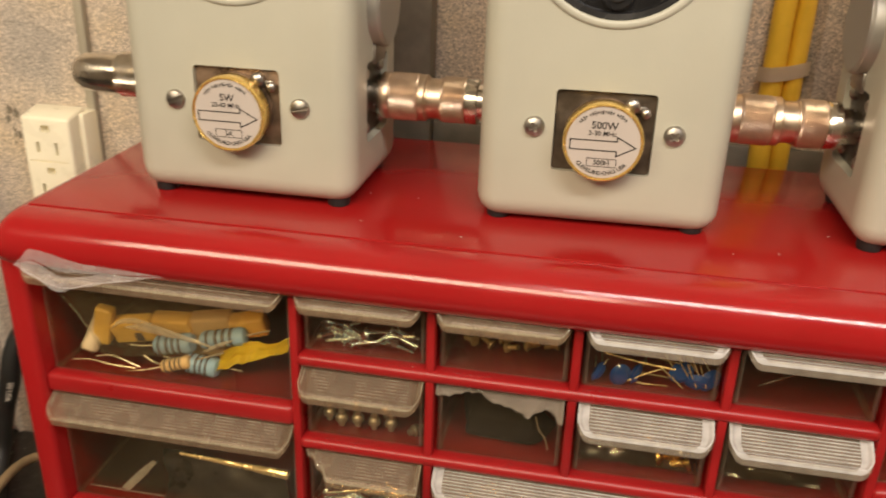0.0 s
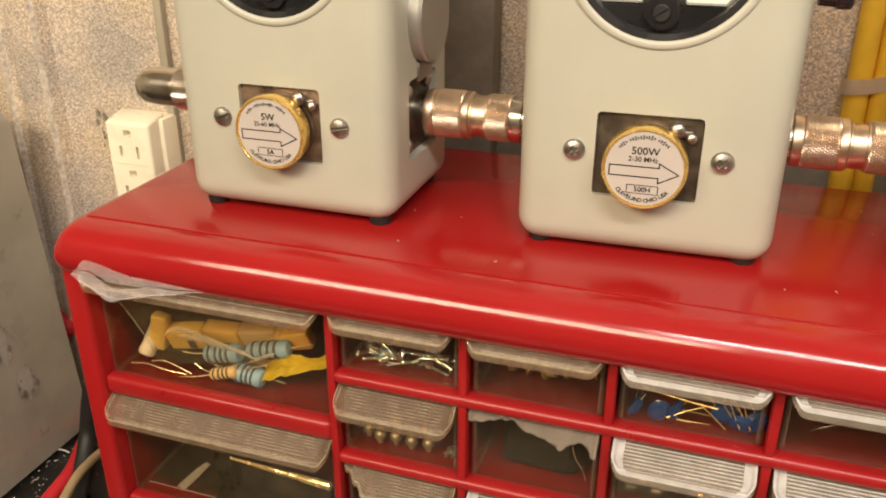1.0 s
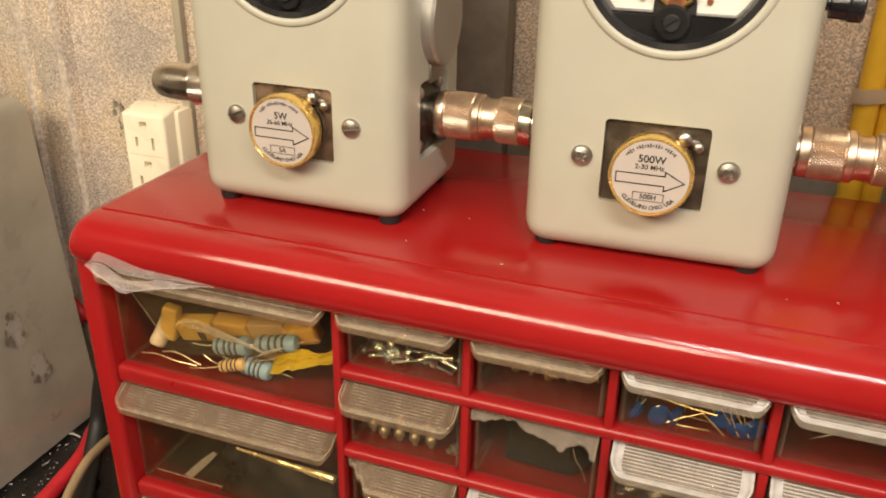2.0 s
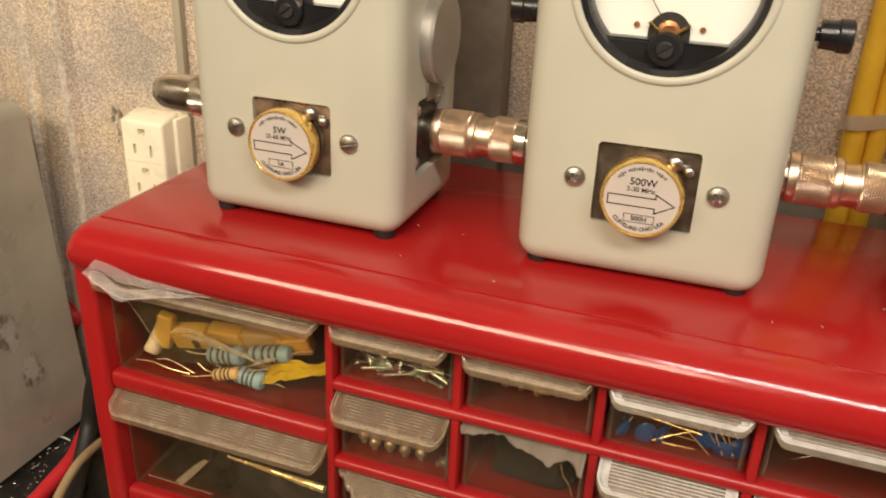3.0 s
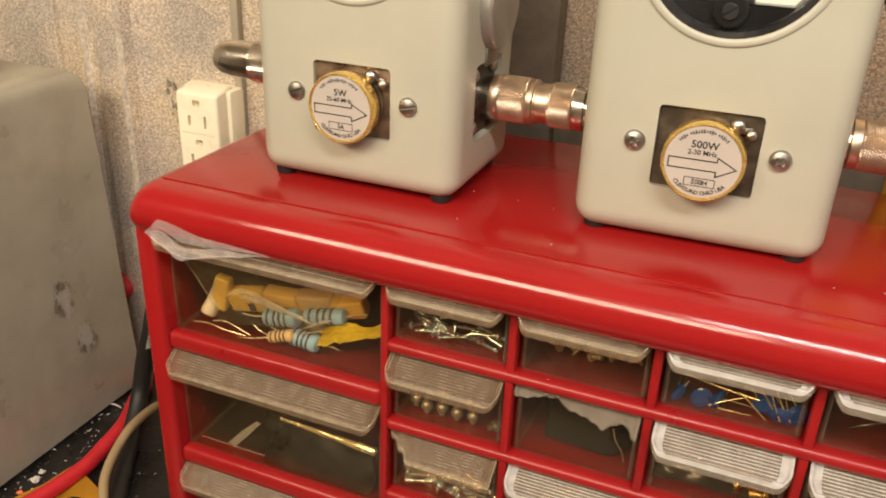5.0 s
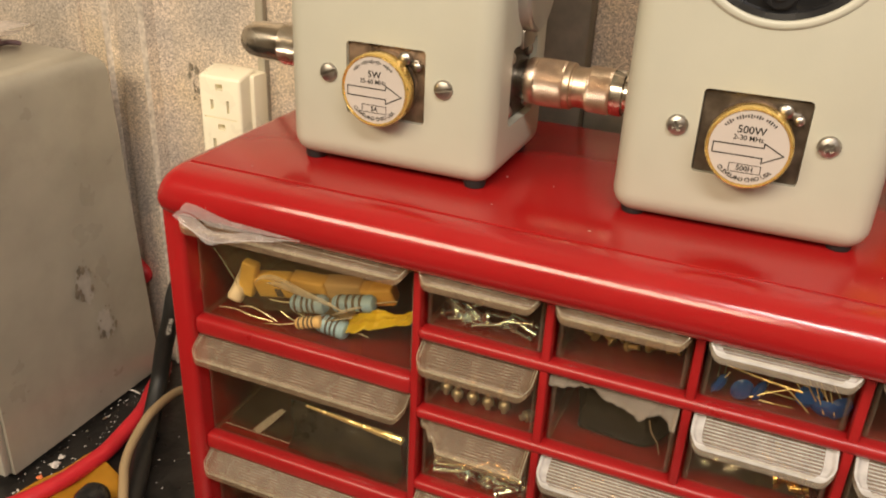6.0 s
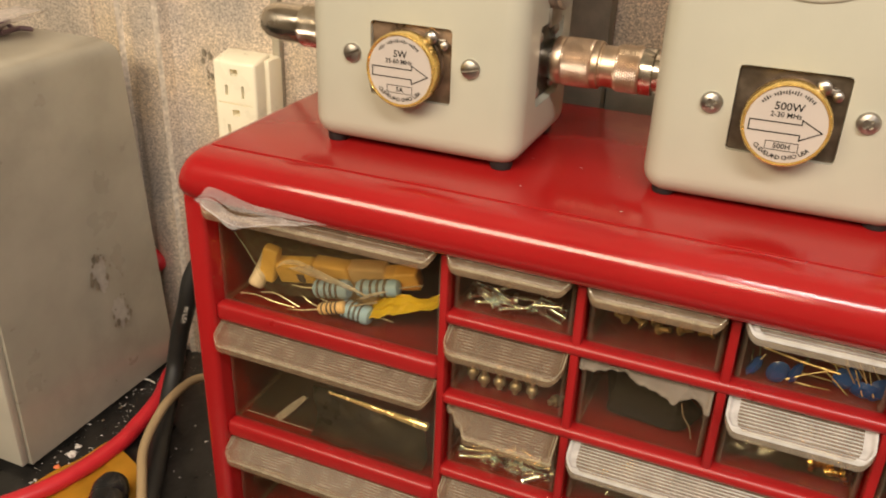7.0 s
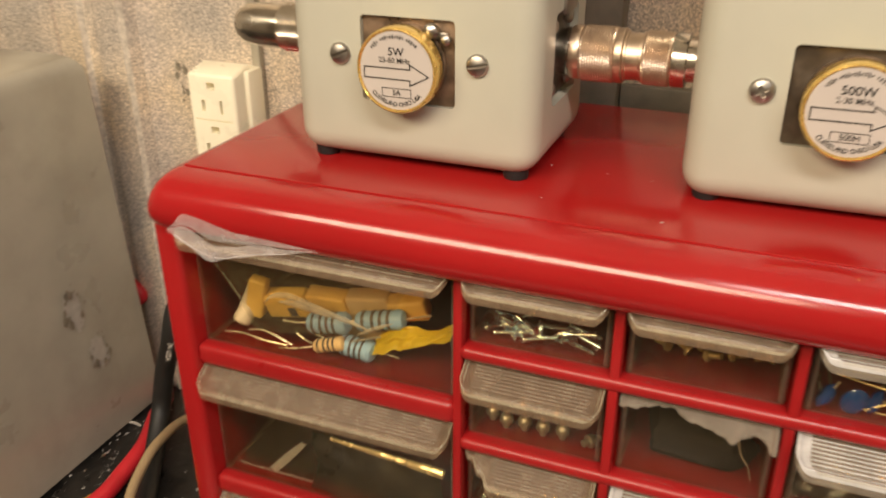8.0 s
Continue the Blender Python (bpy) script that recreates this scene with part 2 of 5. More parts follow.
M_LAMP = material("fixture_white_enamel", (0.8, 0.8, 0.78), 0.4)

# ---- building helpers ----


def finish(name, bm, mat, smooth=38):
    me = bpy.data.meshes.new(name)
    bmesh.ops.recalc_face_normals(bm, faces=bm.faces)
    bm.to_mesh(me)
    bm.free()
    me.materials.append(mat)
    me.polygons.foreach_set("use_smooth", [True] * len(me.polygons))
    me.set_sharp_from_angle(angle=radians(smooth))
    return me


def part(name, bm, mat, parent=None, label="", smooth=38):
    me = bm if isinstance(bm, bpy.types.Mesh) else finish(name, bm, mat, smooth)
    ob = new(name, me)
    if parent is not None:
        ob.parent = parent
    if label:
        tagged(ob, label)
    return ob


def thing(name, m, label, category, group="", kind=""):
    ob = new(name)
    ob.empty_display_size = 0.02
    ob.matrix_world = m
    return tagged(ob, label, category, group, kind)


def lump(name, bm, mat, m, label, category, group="", kind="", smooth=38):
    """A thing of a single mesh."""
    ob = part(name, bm, mat, smooth=smooth)
    ob.matrix_world = m
    return tagged(ob, label, category, group, kind)


def bx(bm, x0, x1, y0, y1, z0, z1, bevel=0.0, seg=2):
    r = bmesh.ops.create_cube(bm, size=1.0, matrix=Matrix.LocRotScale(((x0 + x1) / 2, (y0 + y1) / 2, (z0 + z1) / 2), None, (x1 - x0, y1 - y0, z1 - z0)))
    if bevel:
        edges = list({e for v in r["verts"] for e in v.link_edges})
        bmesh.ops.bevel(bm, geom=edges, offset=bevel, segments=seg, affect="EDGES", profile=0.5)
    return bm


def box(*a, **k):
    return bx(bmesh.new(), *a, **k)


TO = {"z": Matrix(), "x": pose(0, 0, 0, 0, 90, 0), "-x": pose(0, 0, 0, 0, -90, 0), "-y": pose(0, 0, 0, 90, 0, 0), "y": pose(0, 0, 0, -90, 0, 0)}


def lathe(bm, profile, axis="z", centre=(0, 0, 0), seg=28, wave=0.0, waves=0):
    """Turned body: profile of (radius, height) along the axis. wave: knurling depth."""
    m = Matrix.Translation(centre) @ TO[axis]
    rings = []
    for r, h in profile:
        ring = []
        for k in range(seg):
            a = 2 * math.pi * k / seg
            rr = r * (1 + (wave if (k % 2) else 0.0)) if wave else r
            ring.append(bm.verts.new(m @ Vector((rr * math.cos(a), rr * math.sin(a), h))))
        rings.append(ring)
    for a, b in zip(rings, rings[1:]):
        for k in range(seg):
            bm.faces.new((a[k], a[(k + 1) % seg], b[(k + 1) % seg], b[k]))
    bm.faces.new(list(reversed(rings[0])))
    bm.faces.new(rings[-1])
    return bm


def turned(*a, **k):
    return lathe(bmesh.new(), *a, **k)


def smooth_path(points, steps=8):
    pts = [Vector(p) for p in points]
    pts = [2 * pts[0] - pts[1]] + pts + [2 * pts[-1] - pts[-2]]
    out = []
    for i in range(1, len(pts) - 2):
        p0, p1, p2, p3 = pts[i - 1:i + 3]
        for k in range(steps):
            t = k / steps
            out.append(0.5 * ((2 * p1) + (p2 - p0) * t + (2 * p0 - 5 * p1 + 4 * p2 - p3) * t * t + (3 * p1 - p0 - 3 * p2 + p3) * t ** 3))
    out.append(pts[-2])
    return out


def tube(bm, points, radius, seg=10, steps=8, flat=1.0):
    path = smooth_path(points, steps) if steps > 1 else [Vector(p) for p in points]
    rings, up = [], Vector((0.13, 0.21, 1)).normalized()
    for i, p in enumerate(path):
        d = (path[min(i + 1, len(path) - 1)] - path[max(i - 1, 0)]).normalized()
        side = d.cross(up)
        side = side.normalized() if side.length > 1e-4 else Vector((1, 0, 0))
        up = side.cross(d).normalized()
        rings.append([bm.verts.new(p + radius * (math.cos(2 * math.pi * k / seg) * side + flat * math.sin(2 * math.pi * k / seg) * up)) for k in range(seg)])
    for a, b in zip(rings, rings[1:]):
        for k in range(seg):
            bm.faces.new((a[k], a[(k + 1) % seg], b[(k + 1) % seg], b[k]))
    bm.faces.new(rings[0])
    bm.faces.new(rings[-1])
    return bm


def sheet(bm, nu, nv, place, thick=0.0):
    """A sheet of nu x nv cells; place(u, v) gives its points."""
    grid = [[bm.verts.new(place(i / nu, j / nv)) for j in range(nv + 1)] for i in range(nu + 1)]
    for i in range(nu):
        for j in range(nv):
            bm.faces.new((grid[i][j], grid[i + 1][j], grid[i + 1][j + 1], grid[i][j + 1]))
    if thick:
        bmesh.ops.solidify(bm, geom=bm.faces[:], thickness=thick)
    return bm


def letters(text, size, bold=0.0):
    """A mesh of flat letters, centred, lying in x and y."""
    curve = bpy.data.curves.new("letters", "FONT")
    curve.body, curve.size, curve.align_x, curve.align_y = text, size, "CENTER", "CENTER"
    curve.offset = bold
    curve.resolution_u = 3
    ob = new("letters", curve)
    bpy.context.view_layer.update()
    me = bpy.data.meshes.new_from_object(ob.evaluated_get(bpy.context.evaluated_depsgraph_get()))
    bpy.data.objects.remove(ob)
    bm = bmesh.new()
    bm.from_mesh(me)
    bpy.data.meshes.remove(me)
    return bm


def cut(me, cutters):
    """Takes the cutter bodies out of a mesh."""
    ob = new("blank", me)
    holes = []
    for c in cutters:
        h = new("hole", finish("hole", c, M_CREAM))
        mod = ob.modifiers.new("cut", "BOOLEAN")
        mod.operation, mod.object, mod.solver = "DIFFERENCE", h, "EXACT"
        holes.append(h)
    bpy.context.view_layer.update()
    res = bpy.data.meshes.new_from_object(ob.evaluated_get(bpy.context.evaluated_depsgraph_get()))
    for o in [ob] + holes:
        bpy.data.objects.remove(o)
    res.polygons.foreach_set("use_smooth", [True] * len(res.polygons))
    res.set_sharp_from_angle(angle=radians(30))
    return res


# ---- the room ----


def extruded(profile, z0, z1):
    bm = bmesh.new()
    low = [bm.verts.new((x, y, z0)) for x, y in profile]
    high = [bm.verts.new((x, y, z1)) for x, y in profile]
    n = len(profile)
    for k in range(n):
        bm.faces.new((low[k], low[(k + 1) % n], high[(k + 1) % n], high[k]))
    bm.faces.new(low)
    bm.faces.new(high)
    return bm


RIBS = [(-1.5, 0.197), (-0.3640, 0.197), (-0.3625, 0.2000), (-0.3610, 0.197), (-0.3365, 0.197), (-0.3355, 0.1915), (-0.3338, 0.1885), (-0.3318, 0.1926), (-0.322, 0.193), (-0.3175, 0.184), (-0.312, 0.182), (-0.2938, 0.182), (-0.2922, 0.1785), (-0.2902, 0.1820), (-0.2868, 0.1890), (-0.2790, 0.1955),
        (-0.03, 0.196), (-0.022, 0.184), (-0.010, 0.184), (0.012, 0.200), (0.212, 0.199), (0.220, 0.190), (0.252, 0.190), (0.262, 0.199), (1.5, 0.199)]
wall = lump("wall_north", extruded(RIBS + [(1.5, 0.26), (-1.5, 0.26)], -0.9, 1.5), M_WALL, Matrix(), "ribbed galvanised steel wall with worn spangles and scuffs", "wall", kind="structure", smooth=20)
# The highlights along two rib crests are painted as a brighter steel.
wall.data.materials.append(M_CREST_HIGHLIGHT)
for k, (x, y) in enumerate(RIBS):
    if (x, y) in ((-0.3338, 0.1885), (-0.2922, 0.1785)):
        wall.data.polygons[k].material_index = wall.data.polygons[k - 1].material_index = 1
lump("wall_south", box(-1.5, 1.5, -2.1, -2.0, -0.9, 1.5), M_PLAIN, Matrix(), "plain painted wall behind the bench", "wall", kind="structure")
lump("wall_west", box(-1.6, -1.5, -2.0, 0.26, -0.9, 1.5), M_PLAIN, Matrix(), "plain painted side wall of the workshop", "wall", kind="structure")
lump("wall_east", box(1.5, 1.6, -2.0, 0.26, -0.9, 1.5), M_PLAIN, Matrix(), "plain painted side wall of the workshop", "wall", kind="structure")
lump("ceiling", box(-1.6, 1.6, -2.1, 0.26, 1.5, 1.56), M_PLAIN, Matrix(), "plain painted workshop ceiling", "ceiling", kind="structure")
lump("floor", box(-1.6, 1.6, -2.1, 0.26, -0.96, -0.9), M_FLOOR, Matrix(), "grey concrete workshop floor", "floor", kind="structure")
lump("trim", box(-0.2060, -0.2000, 0.1905, 0.1962, -0.9, 1.5, bevel=0.001), M_STRIP, Matrix(), "narrow grey cover strip on the steel wall", "trim", kind="structure")

# Two flat strips, darker than the steel wall that they cover.
lump("trim", box(-0.0360, 0.0168, 0.1800, 0.1950, -0.9, 1.5, bevel=0.0012), M_DARK_STRIP, Matrix(), "broad mottled dark grey strip on the steel wall", "trim", kind="structure")
lump("trim", box(0.0172, 0.3600, 0.1880, 0.1950, 0.190, 0.2625, bevel=0.0012), M_DARK_STRIP, Matrix(), "dark grey strip along the wall behind the cabinet", "trim", kind="structure")

bench = thing("workbench", pose(0, 0, 0), "black workbench top littered with solder and wire scraps", "workbench")
part("worktop", box(-1.2, 1.2, -0.42, 0.184, -0.04, 0.0, bevel=0.004), M_BENCH, bench)
for lx in (-1.1, 1.1):
    for ly in (-0.36, 0.13):
        part("leg", box(lx - 0.035, lx + 0.035, ly - 0.035, ly + 0.035, -0.9, -0.04, bevel=0.003), M_BOX, bench)

fixture = thing("ceiling_light", pose(LAMP_X, LAMP_Y, LAMP_Z), "white strip light with three tubes under the ceiling", "light")
part("housing", box(-0.47, 0.47, -0.11, 0.11, 0.06, 0.10, bevel=0.006), M_LAMP, fixture)
for lx in (-0.4, 0.4):
    part("rod", turned([(0.006, 0.09), (0.006, 1.5 - LAMP_Z)], centre=(lx, 0, 0), seg=8), M_STEEL, fixture)

lamp = thing("work_lamp", look((BULB_X, BULB_Y, BULB_Z), (0.0, 0.1, 0.25)), "long white shaded work lamp hanging in front of the bench", "lamp")
part("shade", box(-0.52, 0.52, -0.17, 0.17, 0.012, 0.05, bevel=0.01), M_LAMP, lamp)
cord = bmesh.new()
up = look((BULB_X, BULB_Y, BULB_Z), (0.0, 0.1, 0.25)).inverted() @ Vector((BULB_X, BULB_Y, 1.5))
tube(cord, [(0, 0, 0.05), tuple(up * 0.5 + Vector((0, 0, 0.05))), tuple(up)], 0.004, 8, 4)
part("cord", cord, M_RUBBER, lamp)

# ---- the red drawer cabinet ----
LEFT, RIGHT, TOP, DEEP = -0.1300, 0.3560, 0.262, 0.152
COL = [-0.0015 + 0.057 * k for k in range(5)]
ROW = [0.2070 - 0.041 * k for k in range(5)]
BIG = [0.1797, 0.1097]

cabinet = thing("drawer_cabinet", pose(0, 0, 0), "glossy red plastic parts cabinet with clear smoky drawers on the bench", "cabinet")


def hood():
    """The top with its rounded front lip and rounded ends."""
    outer = [(-0.0030, 0.2405), (-0.0052, 0.2425), (-0.0066, 0.2460), (-0.0070, 0.2495), (-0.0062, 0.2535), (-0.0042, 0.2570), (-0.0012, 0.2596), (0.0030, 0.2612), (0.0080, 0.2620), (0.0090, 0.2620), (0.080, 0.2620), (0.150, 0.2620), (0.152, 0.2605)]
    inner = [(0.152, 0.2570), (0.0040, 0.2570), (0.0010, 0.2540), (0.0, 0.2415)]
    r = 0.009
    stations = []
    for k in range(7):
        d = r * (1 - math.cos(math.pi / 2 * k / 6))
        stations.append((d, r - math.sqrt(max(0.0, r * r - (r - d) ** 2))))
    xs = [(LEFT + 0.0036 + d, s) for d, s in stations] + [(x, 0) for x in (0.0, 0.1, 0.2)] + [(RIGHT - 0.0036 - d, s) for d, s in reversed(stations)]
    bm = bmesh.new()
    rings = []
    for x, s in xs:
        ring = []
        for y, z in outer:
            w = min(1.0, max(0.0, (z - 0.2405) / 0.0215))
            ring.append(bm.verts.new((x, y + 0.45 * s * (1 if y < 0.01 else 0) * (1 - w * 0.5), z - s * w)))
        for y, z in inner:
            ring.append(bm.verts.new((x, y, min(z, z - s * 0.6 if z > 0.25 else z))))
        rings.append(ring)
    n = len(rings[0])
    for a, b in zip(rings, rings[1:]):
        for k in range(n):
            bm.faces.new((a[k], b[k], b[(k + 1) % n], a[(k + 1) % n]))
    bm.faces.new(rings[0])
    bm.faces.new(rings[-1])
    return bm


part("top", hood(), M_RED, cabinet, smooth=50)
part("top_panel", box(-0.1175, 0.3435, 0.0095, 0.149, 0.2600, 0.2627, bevel=0.0006, seg=2), M_RED_TOP, cabinet)
for x0, x1 in ((LEFT + 0.0004, -0.1182), (0.3442, RIGHT - 0.0004)):
    part("side_panel", box(x0, x1, 0.0, DEEP, 0.0, 0.2415, bevel=0.003, seg=3), M_RED, cabinet)
part("back_panel", box(-0.117, 0.343, 0.1485, 0.1515, 0.0, 0.2555), M_RED, cabinet)
part("plinth", box(-0.117, 0.343, 0.0035, 0.148, 0.0, 0.0430, bevel=0.002), M_RED, cabinet)


def divider(x, z0, z1):
    bm = box(x - 0.0008, x + 0.0008, 0.006, 0.148, z0, z1)
    bx(bm, x - 0.0019, x + 0.0019, 0.0032, 0.009, z0, z1, bevel=0.0012, seg=2)
    return bm


for k, x in enumerate(COL):
    if k == 2:
        part("divider", divider(x, ROW[1], 0.2555), M_RED_FRAME, cabinet)
        part("divider", divider(x, 0.045, ROW[2]), M_RED_FRAME, cabinet)
    else:
        part("divider", divider(x, 0.045, 0.2555), M_RED_FRAME, cabinet)


def rail(x0, x1, z, h):
    bm = box(x0, x1, 0.006, 0.148, z - 0.0008, z + 0.0008)
    bx(bm, x0, x1, 0.0022, 0.0105, z - h / 2, z + h / 2, bevel=min(0.0026, h * 0.42), seg=3)
    return bm


for z in ROW[:4]:
    part("rail", rail(COL[0] + 0.001, COL[4] - 0.001, z + 0.0009, 0.0056), M_RED_FRAME, cabinet)
for z in BIG:
    part("rail", rail(-0.1185, COL[0] - 0.001, z, 0.0098), M_RED_FRAME, cabinet)
    part("rail", rail(COL[4] + 0.001, 0.3445, z, 0.0098), M_RED_FRAME, cabinet)


def tray(w, h, d=0.128):
    """A clear drawer: front, sides, back and bottom, its front's foot at the origin."""
    bm = box(-w / 2, w / 2, 0.0, d, 0.0, h - 0.002)
    bmesh.ops.delete(bm, geom=[f for f in bm.faces if f.normal.z > 0.5], context="FACES")
    bmesh.ops.bevel(bm, geom=[e for e in bm.edges if not e.is_boundary], offset=0.0022, segments=3, affect="EDGES", profile=0.5)
    bmesh.ops.solidify(bm, geom=bm.faces[:], thickness=0.0011)
    return bm


def grip(w, reach=0.0165, drop=0.0105, ribs=7, broken=None):
    """The ribbed pull: a slanting plate with a raised rounded rim; its back edge's middle is at the origin."""
    nv = 84
    c = 0.005
    side = [x / w for x in (0.0, 0.0004, 0.0008, 0.0012, 0.0016, 0.0021, 0.0030, 0.0044)]
    us = side + [side[-1] + (1 - 2 * side[-1]) * k / 30 for k in range(1, 30)] + [1 - x for x in reversed(side)]
    nu = len(us) - 1

    def at(u, v, low):
        edge = broken(u) if broken else 1.0
        vv = v * edge
        s = vv * reach
        over = max(0.0, s - (reach - c))
        inset = c - math.sqrt(max(0.0, c * c - over * over)) if not broken else 0.0
        half = w / 2 - inset
        x = -half + 2 * half * u
        rim = min(half - abs(x), (1.0 - vv) * reach)
        lift = 0.0013 * (1 - min(1.0, max(0.0, (rim - 0.0010) / 0.0009)))
        rib = 0.00018 * (0.5 - 0.5 * math.cos(2 * math.pi * ribs * vv)) ** 2 if broken is not torn and rim > 0.0021 and half - abs(x) > 0.0042 else 0.0
        bend = -drop * vv - 0.0022 * max(0.0, (vv - 0.85) / 0.15) ** 2
        z = bend + (lift + rib if not low else -0.0013)
        return (x, -s, z)

    bm = bmesh.new()
    tops = [[bm.verts.new(at(us[i], j / nv, False)) for j in range(nv + 1)] for i in range(nu + 1)]
    lows = [[bm.verts.new(at(us[i], j / nv, True)) for j in range(nv + 1)] for i in range(nu + 1)]
    for i in range(nu):
        for j in range(nv):
            face = bm.faces.new((tops[i][j], tops[i + 1][j], tops[i + 1][j + 1], tops[i][j + 1]))
            mid = (us[i] + us[i + 1]) / 2 * w
            rim = min(mid, w - mid, (1 - (j + 0.5) / nv) * reach)
            if broken is torn:
                face.material_index = 0
            # Highlight lines along the rim, painted with a paler material.
            elif rim < 0.0004 or 0.0011 < rim < 0.0018:
                face.material_index = 3
            elif min(mid, w - mid) < 0.0044:
                face.material_index = 2
            # Rib tops take a paler material: the light they catch, painted in.
            elif math.cos(2 * math.pi * ribs * (j + 0.5) / nv) < -0.8:
                face.material_index = 1
            bm.faces.new((lows[i][j], lows[i][j + 1], lows[i + 1][j + 1], lows[i + 1][j]))
    for i in range(nu):
        bm.faces.new((tops[i][nv], tops[i + 1][nv], lows[i + 1][nv], lows[i][nv]))
        bm.faces.new((tops[i][0], lows[i][0], lows[i + 1][0], tops[i + 1][0]))
    for j in range(nv):
        bm.faces.new((tops[0][j], tops[0][j + 1], lows[0][j + 1], lows[0][j]))
        bm.faces.new((tops[nu][j], lows[nu][j], lows[nu][j + 1], tops[nu][j + 1]))
    return bm


def torn(u):
    """What is left of a snapped-off pull along its width."""
    steps = [(0, 0.50), (0.1, 0.50), (0.24, 0.36), (0.36, 0.34), (0.42, 0.50), (0.55, 0.56), (0.66, 0.64), (0.74, 0.78), (0.80, 0.60), (0.88, 0.52), (0.93, 0.58), (0.96, 0.80), (1.0, 0.78)]
    for (a, p), (b, q) in zip(steps, steps[1:]):
        if a <= u <= b:
            return p + (q - p) * (u - a) / (b - a) + 0.02 * math.sin(71 * u)
    return 0.9


def chipped(u):
    """A pull with its left corner gone."""
    return min(1.0, 0.35 + 2.6 * u + 0.05 * math.sin(60 * u)) if u < 0.27 else 1.0


FACE = 0.0080
MESHES = {}


def drawer(xc, foot, w, h, lip, pull="aged", broken=None, label=""):
    """A clear drawer with its pull; lip: the height of the pull's lower front edge."""
    key = (round(w, 4), round(h, 4))
    if key not in MESHES:
        MESHES[key] = finish("drawer", tray(w, h), M_DRAWER)
        MESHES[key].materials.append(M_DRAWER_EDGE_SHINE)
        # Bevels get a hazier plastic, so the shine on the edges is coloured in.
        for f in MESHES[key].polygons:
            f.material_index = 1 if max(abs(c) for c in f.normal) < 0.97 else 0
    ob = part("drawer", MESHES[key], None, cabinet, label)
    ob.location = (xc, FACE, foot)
    gkey = (round(w, 4), pull, broken)
    if gkey not in MESHES:
        clean = pull == "clean" or broken is torn
        MESHES[gkey] = finish("handle", grip(w - 0.0005, broken=broken, ribs=14), M_HANDLE_CLEAN if clean else M_HANDLE, 60)
        MESHES[gkey].materials.append(M_CLEAN_RIB_LIT if clean else M_HANDLE_RIB_LIT)
        MESHES[gkey].materials.append(M_CLEAN_END if clean else M_HANDLE)
        MESHES[gkey].materials.append(M_CLEAN_END if clean else M_RIM_HIGHLIGHT)
    g = part("handle", MESHES[gkey], None, ob, "clean pale ribbed pull" if pull == "clean" else "yellowed ribbed pull" if broken is None else "broken ribbed pull")
    g.location = (0, 0.0034, lip + 0.0118 - foot)
    return ob


SMALL_W, BIG_W = 0.0520, 0.1143
PULLS = {(0, 0): ("aged", None), (1, 0): ("aged", None), (2, 0): ("clean", None), (3, 0): ("clean", None),
         (0, 1): ("aged", None), (1, 1): ("aged", torn), (2, 1): ("clean", None), (3, 1): ("clean", None),
         (0, 2): ("aged", chipped), (3, 2): ("clean", None)}
for row in range(5):
    for col in range(4):
        xc = (COL[col] + COL[col + 1]) / 2
        foot = ROW[row] + 0.0022
        lip = 0.2362 - 0.041 * row
        if row == 2 and col == 1:
            drawer((COL[1] + COL[3]) / 2, foot, 0.1090, 0.034, lip, "clean")
        elif row == 2 and col == 2:
            continue
        else:
            pull, broken = PULLS.get((col, row), ("aged", None))
            drawer(xc, foot, SMALL_W, 0.034, lip, pull, broken)
for k, foot in enumerate((0.1828, 0.1128, 0.0435)):
    lip = 0.2350 - 0.0700 * k
    drawer(-0.0606, foot, BIG_W, 0.058, lip, "aged")
    drawer((COL[4] + 0.3435) / 2, foot, BIG_W, 0.058, lip, "clean")

# ---- the wattmeters ----
FACE_W, CASE_H, CASE_D = 0.0968, 0.175, 0.074
AXIS_Y, AXIS_Z = 0.037, 0.0410   # the line's axis: behind the face, above the cabinet top
DIAL_Z, DIAL_R = 0.1165, 0.0346


def screw(parent, x, y, z, r, cross, turn, axis="-y"):
    bm = turned([(r, -0.001), (r, 0.0007), (r * 0.86, 0.0016), (r * 0.5, 0.0022), (0.0004, 0.0024)], seg=20)
    me = finish("screw", bm, M_STEEL)
    slots = [box(-r * 1.1, r * 1.1, -r * 0.15, r * 0.15, 0.0009, 0.004)]
    if cross:
        slots = [box(-r * 0.5, r * 0.5, -r * 0.16, r * 0.16, 0.0008, 0.004), box(-r * 0.16, r * 0.16, -r * 0.5, r * 0.5, 0.0008, 0.004)]
    me = cut(me, slots)
    ob = part("screw", me, None, parent, "cross-head steel screw" if cross else "slotted steel screw")
    ob.matrix_basis = Matrix.Translation((x, y, z)) @ TO[axis] @ pose(0, 0, 0, 0, 0, turn)
    return ob


def flat_text(parent, text, size, x, y, z, bold=0.0, turn=0.0, name="writing"):
    ob = part(name, letters(text, size, bold), M_INK, parent)
    ob.matrix_basis = pose(x, y, z, 90, 0, 0) @ pose(0, 0, 0, 0, 0, turn)
    return ob


def frame_bar(bm, x0, z0, x1, z1, y, w):
    a, b = Vector((x0, z0)), Vector((x1, z1))
    d = (b - a).normalized()
    s = Vector((-d.y, d.x)) * w / 2
    d = d * w / 2
    bm.faces.new([bm.verts.new((p.x, y, p.y)) for p in (a - d - s, b + d - s, b + d + s, a - d + s)])


